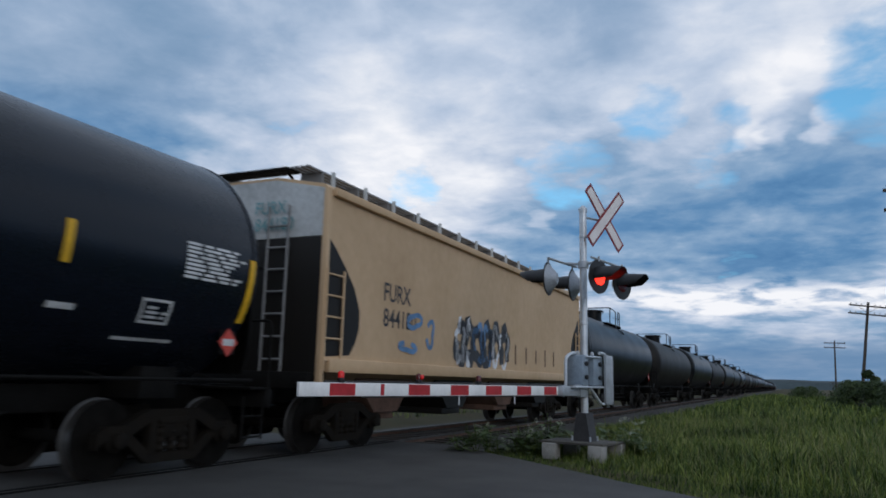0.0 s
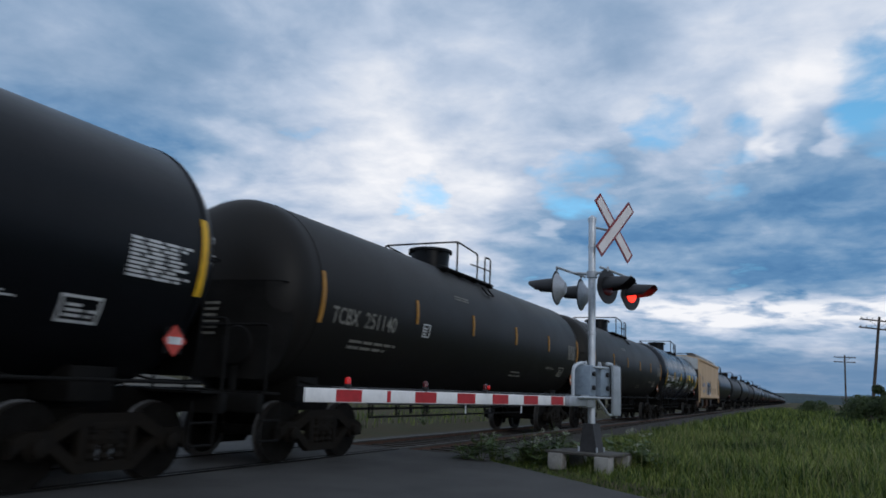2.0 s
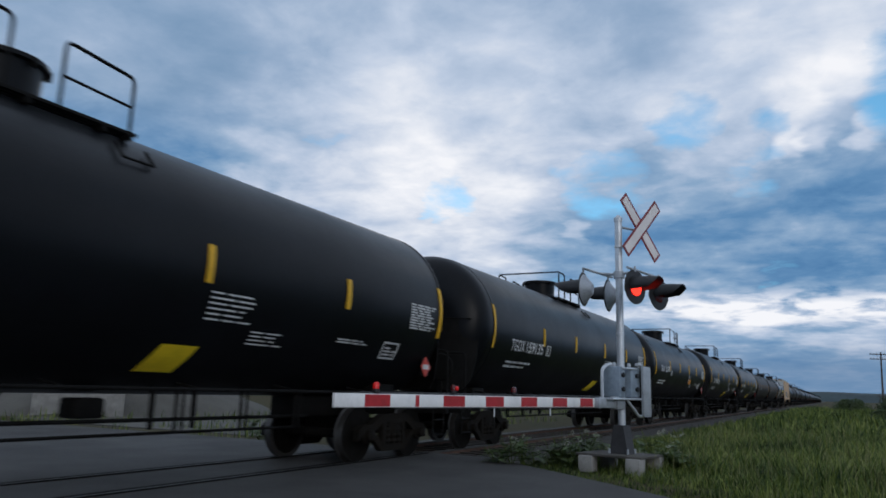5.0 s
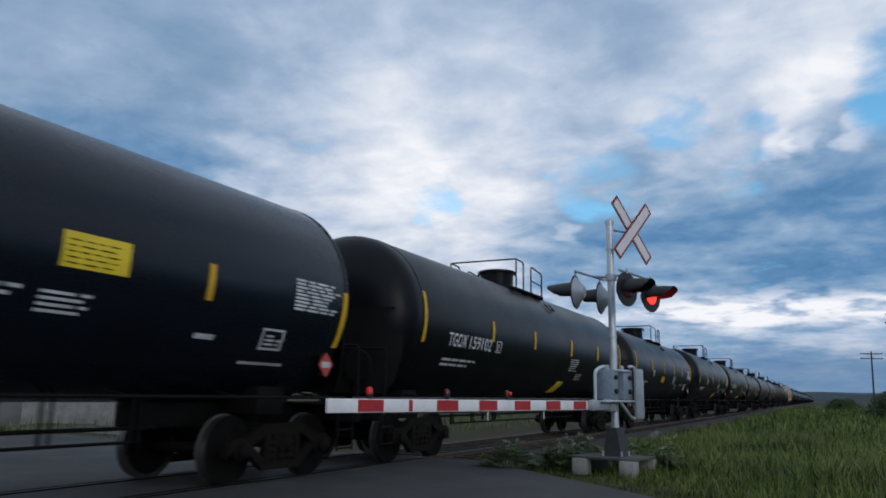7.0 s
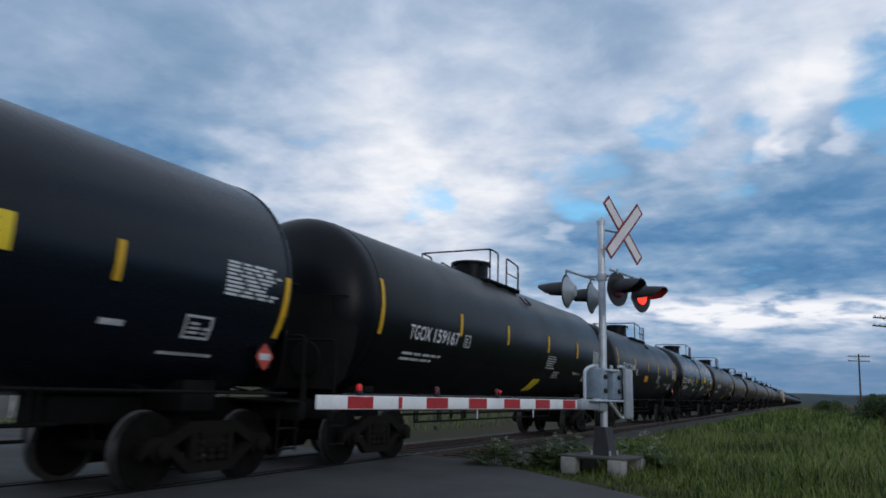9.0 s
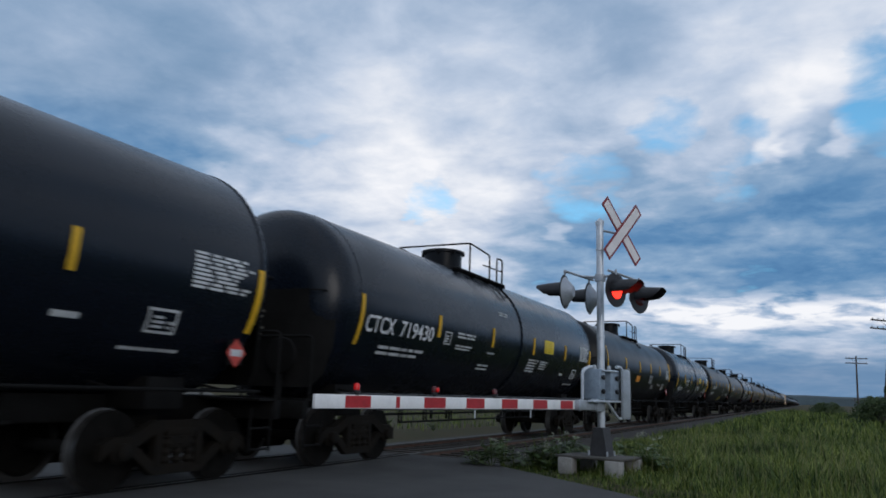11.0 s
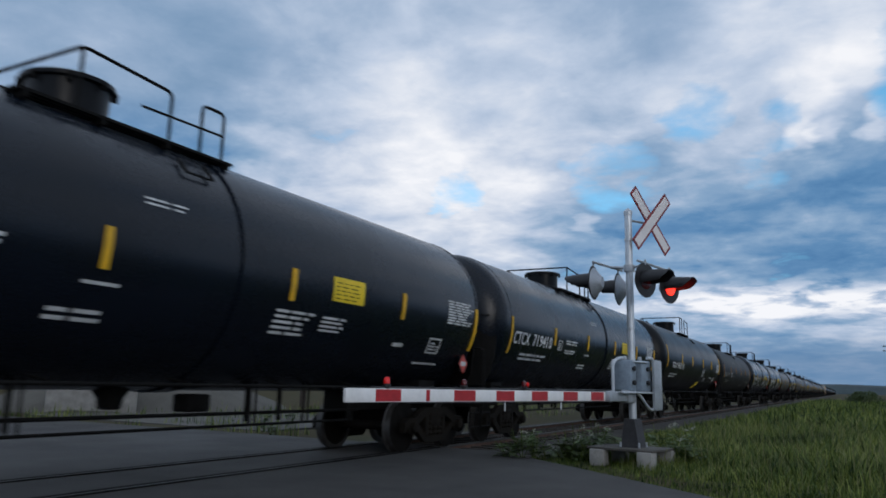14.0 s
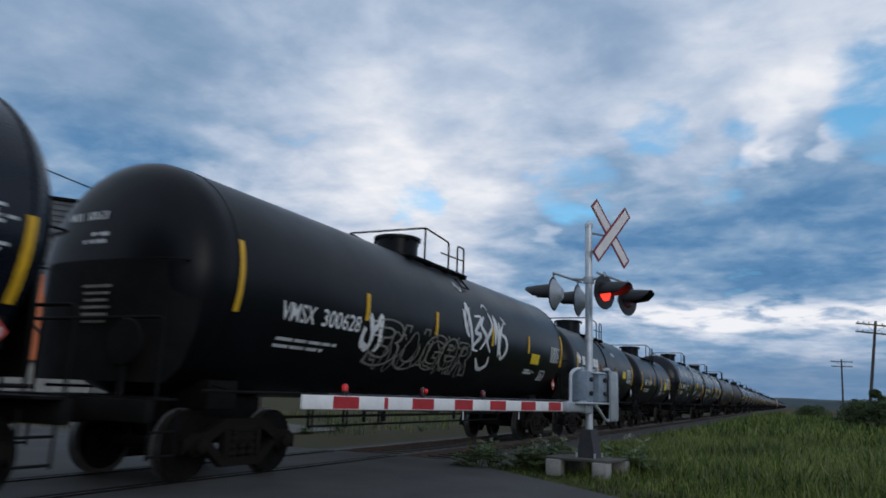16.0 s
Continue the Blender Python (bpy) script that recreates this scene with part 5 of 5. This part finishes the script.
bm = B()
rows = []
for k in range(121):
    a = radians(-60 + 100 * k / 120)
    r0 = 2300
    hgt = 34 + 14 * noise.noise(Vector((k * 0.09, 1.5, 0))) + 6 * noise.noise(Vector((k * 0.35, 4.5, 0)))
    hgt *= 0.75 + 0.5 * max(0.0, min(1.0, (k - 55) / 40))
    rows.append([bm.verts.new((r * math.sin(a), r * math.cos(a), z)) for r, z in ((r0, -5), (r0 + 80, hgt * 0.7), (r0 + 200, hgt), (r0 + 600, -5))])
for a, b in zip(rows, rows[1:]):
    for k in range(3):
        bm.faces.new((a[k], b[k], b[k + 1], a[k + 1]))
tagged(new("hills", mesh_of("hills", bm, "hill")), "low dark wooded hills along the horizon", "hill", kind="structure")


def shed():
    b = thing("metal_shed", "tall dark corrugated metal building", "building", at=pose(-40.0, 26.2, 0, 0, 0, 53))
    w, d, h = 9.0, 12.0, 10.3
    part("wall_core", box(B(), (0, 0, h / 2), (w, d, h)), "shed_grey", b)
    for k in range(34):
        z = 0.25 + k * 0.3
        bm = box(B(), (0, -d / 2 - 0.03, z), (w + 0.05, 0.08, 0.14), 0.02)
        part("cladding_rib", bm, "shed_grey", b)
    bm = box(B(), (0, 0, h + 0.08), (w + 0.4, d + 0.4, 0.16), 0.03)
    part("roof_edge", bm, "frame_black", b)


shed()
o = thing("orange_chute", "orange painted steel chute on a pale wall", "chute", at=pose(-24.0, 18.0, 0, 0, 0, 53))
bm = B()
prism(bm, [(-1.1, 1.9), (1.0, 1.9), (0.7, 2.4), (0.0, 3.2), (-0.15, 4.9), (-0.55, 4.9), (-0.6, 3.4), (-1.0, 3.2)], -0.6, 0.6, "y")
part("chute_body", bm, "chute_orange", o)
bm = B()
rod(bm, (-0.7, -0.66, 3.2), (0.9, -0.66, 1.95), 0.06)
rod(bm, (-0.7, -0.66, 1.95), (-0.65, -0.66, 3.3), 0.05)
part("brace", bm, "rust", o)
part("support_wall", box(B(), (0, 0.2, 0.9), (3.0, 1.0, 2.1), 0.05), "concrete", o)

bm = B()
pts = []
for k in range(21):
    t = k / 20
    pts.append(Vector((-36 + 12 * t, 10 + 20 * t, 14.3 - 6.3 * t - 0.5 * 4 * t * (1 - t))))
pipe(bm, pts, 0.035, 6)
tagged(new("overhead_wire", mesh_of("overhead_wire", bm, "lamp_black")), "dark sagging overhead wire to the metal building", "wire", kind="structure")
for x, y, h in ((-36, 10, 14.6), (-24, 30, 8.2)):
    tagged(new("wire_pole", mesh_of("wire_pole", rod(B(), (x, y, -0.2), (x, y, h), 0.16, 12, 0.11), "pole_wood")), "plain timber pole holding the overhead wire", "pole")

lot = B()
prism(lot, [(-24.0, 15.5), (-13.2, 15.0), (-13.5, 21), (-24.0, 27)], -0.3, -0.02, "z")
tagged(new("gravel_lot", mesh_of("gravel_lot", lot, "pale_gravel")), "pale gravel yard beyond the track", "ground", kind="structure")
bank = B()
for k, (x, y, sx, sy, h) in enumerate([(-27, 23, 5, 8, 1.5), (-42, 16, 6, 10, 1.8)]):
    rings = []
    for j in range(6):
        t = j / 5
        rings.append([bank.verts.new((x + sx * (1 - 0.75 * t) * math.cos(a), y + sy * (1 - 0.75 * t) * math.sin(a), -0.2 + h * math.sin(t * math.pi / 2) + 0.12 * noise.noise(Vector((a * 2, t * 4, k))))) for a in [2 * math.pi * i / 28 for i in range(28)]])
    for a, b in zip(rings, rings[1:]):
        for i in range(28):
            bank.faces.new((a[i], a[(i + 1) % 28], b[(i + 1) % 28], b[i]))
    bank.faces.new(rings[-1])
tagged(new("gravel_bank", mesh_of("gravel_bank", bank, "pale_gravel")), "low pale gravel banks beyond the track", "gravel", kind="stuff")

# ---- plants ----


def blades(name, spots, mat, label, seed, tall, wide, bend=0.35):
    """Grass as separate tapered bent blades."""
    rs = np.random.RandomState(seed)
    n = len(spots)
    x, y, size = spots[:, 0], spots[:, 1], spots[:, 2]
    a = rs.uniform(0, 2 * np.pi, n)
    h = tall * size * rs.uniform(0.55, 1.25, n)
    lean = bend * h * rs.uniform(0.2, 1.2, n)
    w = wide * (0.7 + 0.6 * rs.rand(n)) * (0.6 + 0.4 * size)
    z0 = np.full(n, -0.10)
    dx, dy = np.cos(a), np.sin(a)
    px, py = -dy * w, dx * w
    V = np.empty((n, 5, 3))
    for i, (f, k) in enumerate(((0.0, 1), (0.0, -1), (0.55, 0.8), (0.55, -0.8), (1.0, 0))):
        V[:, i, 0] = x + dx * lean * f * f + px * k
        V[:, i, 1] = y + dy * lean * f * f + py * k
        V[:, i, 2] = z0 + h * f
    base = np.arange(n)[:, None] * 5
    quads = (base + np.array([[0, 1, 3, 2]])).tolist()
    tris = (base + np.array([[2, 3, 4]])).tolist()
    me = bpy.data.meshes.new(name)
    me.from_pydata(V.reshape(-1, 3).tolist(), [], quads + tris)
    me.materials.append(M[mat])
    return tagged(new(name, me), label, "grass", kind="stuff")


def meadow(n, seed, x0, x1, y0, y1, power, margin=1.05):
    rs = np.random.RandomState(seed)
    y = y0 + (y1 - y0) * rs.rand(n) ** power
    x = x0 + (x1 - x0) * rs.rand(n) * np.clip((y + 6) / 40, 0.3, 1.0)
    x = np.where(rs.rand(n) < 0.15, rs.uniform(-5.4, 0, n), x)
    keep, size = [], []
    for a, b in zip(x, y):
        e = b - edge_of_road(a)
        clump = noise.noise(Vector((a * 0.45, b * 0.45, 7))) * 0.5 + noise.noise(Vector((a * 1.6, b * 1.6, 2))) * 0.35
        near_track = a < TRACK_X + 3.3
        ok = e > margin and not near_track and clump > -0.45
        keep.append(ok)
        size.append(max(0.18, min(1.0, (e - 0.1) * 0.30)) * (0.75 + clump * 0.7) * (0.55 if a < TRACK_X + 4.6 else 1.0))
    keep = np.array(keep)
    return np.stack([x, y, np.array(size)], 1)[keep]


def tufts(n, seed, per, spread_by, *where):
    """Tuft centres of a meadow, each opened into a handful of blades."""
    c = meadow(n, seed, *where)
    rs = np.random.RandomState(seed + 50)
    big = rs.uniform(0.6, 1.35, len(c))
    out = np.repeat(np.column_stack([c[:, 0], c[:, 1], c[:, 2] * big]), per, axis=0)
    out[:, 0] += rs.normal(0, spread_by, len(out))
    out[:, 1] += rs.normal(0, spread_by, len(out))
    return out


blades("meadow_grass", tufts(10500, 1, 14, 0.15, -5.5, 16, 9, 34, 1.1), "grass", "tall green meadow grass beside the track", 11, 0.40, 0.010, 0.9)
blades("far_grass", tufts(7000, 2, 6, 0.20, -5.5, 42, 28, 130, 1.7), "grass", "rough green grass running along the track", 12, 0.62, 0.030, 0.7)
blades("dry_grass", meadow(8500, 3, -5.5, 14, 9, 40, 1.1, 0.1), "dry_grass", "pale seeding grass stems in the meadow", 13, 0.62, 0.007, 0.3)
rs = np.random.RandomState(5)
verge = np.stack([rs.uniform(-5.2, 4.0, 9000), np.zeros(9000), rs.uniform(0.10, 0.36, 9000)], 1)
for row in verge:
    row[1] = edge_of_road(row[0]) + abs(rs.normal(0.35, 0.6))
blades("verge_grass", verge, "grass", "short trodden verge grass along the road edge", 14, 0.34, 0.008)
far = np.stack([rs.uniform(-24, -12.0, 7000), 14.2 + 46 * rs.rand(7000) ** 1.4, rs.uniform(0.2, 0.9, 7000)], 1)
far = far[[noise.noise(Vector((a * 0.35, b * 0.35, 3))) > -0.05 for a, b, c in far]]
blades("far_side_grass", far, "grass", "weedy grass clumps beyond the track", 15, 0.5, 0.014)


def leaf_cloud(bm, centre, radius, count, size, rnd, squash=0.8):
    for _ in range(count):
        d = Vector((rnd.gauss(0, 1), rnd.gauss(0, 1), rnd.gauss(0, 1))).normalized() * rnd.random() ** 0.45
        p = Vector(centre) + Vector((d.x * radius, d.y * radius, d.z * radius * squash))
        u = Vector((rnd.gauss(0, 1), rnd.gauss(0, 1), rnd.gauss(0, 0.6))).normalized()
        v = u.orthogonal().normalized()
        s = size * rnd.uniform(0.6, 1.4)
        bm.faces.new([bm.verts.new(p + q) for q in (u * s, v * s * 0.45, -u * s, -v * s * 0.45)])


def bush(x, y, h, w, seed):
    rnd = random.Random(seed)
    b = thing("bush", "dense dark green roadside bush in the meadow", "bush", "bushes beside the telegraph line", at=pose(x, y, -0.1))
    st = B()
    lf = B()
    for k in range(7):
        a = rnd.uniform(0, 6.28)
        tip = Vector((w * 0.4 * math.cos(a), w * 0.4 * math.sin(a), h * rnd.uniform(0.45, 0.95)))
        rod(st, (0.1 * math.cos(a), 0.1 * math.sin(a), -0.1), tip, 0.05, 6, 0.015)
        leaf_cloud(lf, tip * 0.85, w * rnd.uniform(0.18, 0.32), 420, 0.11, rnd)
        leaf_cloud(lf, (tip.x * 1.3, tip.y * 1.3, tip.z * 0.4), w * 0.33, 320, 0.11, rnd)
    part("stem", st, "pole_wood", b)
    tagged(part("foliage", lf, "leaf", b, smooth=False), kind="stuff")


for k, (x, y, h, w) in enumerate([(5.2, 62, 2.2, 3.2), (8.6, 60, 2.4, 4.0), (9.0, 47, 2.0, 3.6), (12.5, 52, 2.6, 4.5), (8.8, 96, 2.6, 4.2), (2.7, 118, 1.9, 3.0), (11.5, 74, 2.8, 4.8), (14.5, 64, 3.0, 5), (6.1, 69, 3.4, 1.6)]):
    bush(x, y, h, w, 60 + k)


def weed(x, y, h, seed, flowers):
    rnd = random.Random(seed)
    w = thing("weed", "broad-leaved weed with pale flower heads" if flowers else "broad-leaved green weed by the mast", "weed", "weeds round the mast", at=pose(x, y, -0.08))
    st, lf, fl = B(), B(), B()
    for k in range(5):
        a = rnd.uniform(0, 6.28)
        tip = Vector((0.22 * math.cos(a), 0.22 * math.sin(a), h * rnd.uniform(0.6, 1.0)))
        rod(st, (0, 0, 0), tip, 0.008, 5, 0.004)
        for j in range(6):
            p = tip * rnd.uniform(0.25, 0.95)
            b = rnd.uniform(0, 6.28)
            u = Vector((math.cos(b), math.sin(b), rnd.uniform(-0.1, 0.5))).normalized()
            v = u.cross(Vector((0, 0, 1))).normalized()
            s = rnd.uniform(0.07, 0.13)
            m1 = p + u * s
            lf.faces.new([lf.verts.new(q) for q in (p, m1 + v * s * 0.55, p + u * s * 2.1 - Vector((0, 0, 0.03)), m1 - v * s * 0.55)])
        if flowers:
            leaf_cloud(fl, tip, 0.06, 14, 0.018, rnd)
    tagged(part("stem", st, "grass", w), kind="stuff")
    tagged(part("foliage", lf, "weed_leaf", w, smooth=False), kind="stuff")
    if flowers:
        tagged(part("flower_head", fl, "flower", w, "pale flower heads", smooth=False), kind="stuff")


rnd = random.Random(77)
for k in range(16):
    a = -0.4 + k * 0.32
    weed(MAST.x - 0.15 + rnd.uniform(0.75, 1.15) * math.cos(a), MAST.y + 0.25 + rnd.uniform(0.75, 1.1) * abs(math.sin(a)) + 0.1, rnd.uniform(0.35, 0.8), 80 + k, k % 3 == 0)
for k in range(12):
    weed(MAST.x - 0.75 - 0.14 * k, MAST.y - 0.25 + rnd.uniform(-0.35, 0.7), rnd.uniform(0.3, 0.65), 180 + k, k % 4 == 1)
for k in range(8):
    weed(TRACK_X - 3.6 - rnd.uniform(0, 3), 14.5 + 1.5 * k, rnd.uniform(0.3, 0.6), 280 + k, False)


def motions():
    times = sorted({0.5 * k for k in range(33)} | {t + d for t in HITCH for d in (-0.1, 0.1)})
    for ob, off in train:
        walk(ob, [(t, pose(TRACK_X, off + SPEED * t - HITCH.get(t, 0.0), 0.012)) for t in times])
    for ob, m, tag in GLOW:
        flash(ob, m, NEAR_LIT if tag == "near" else FAR_LIT)


motions()
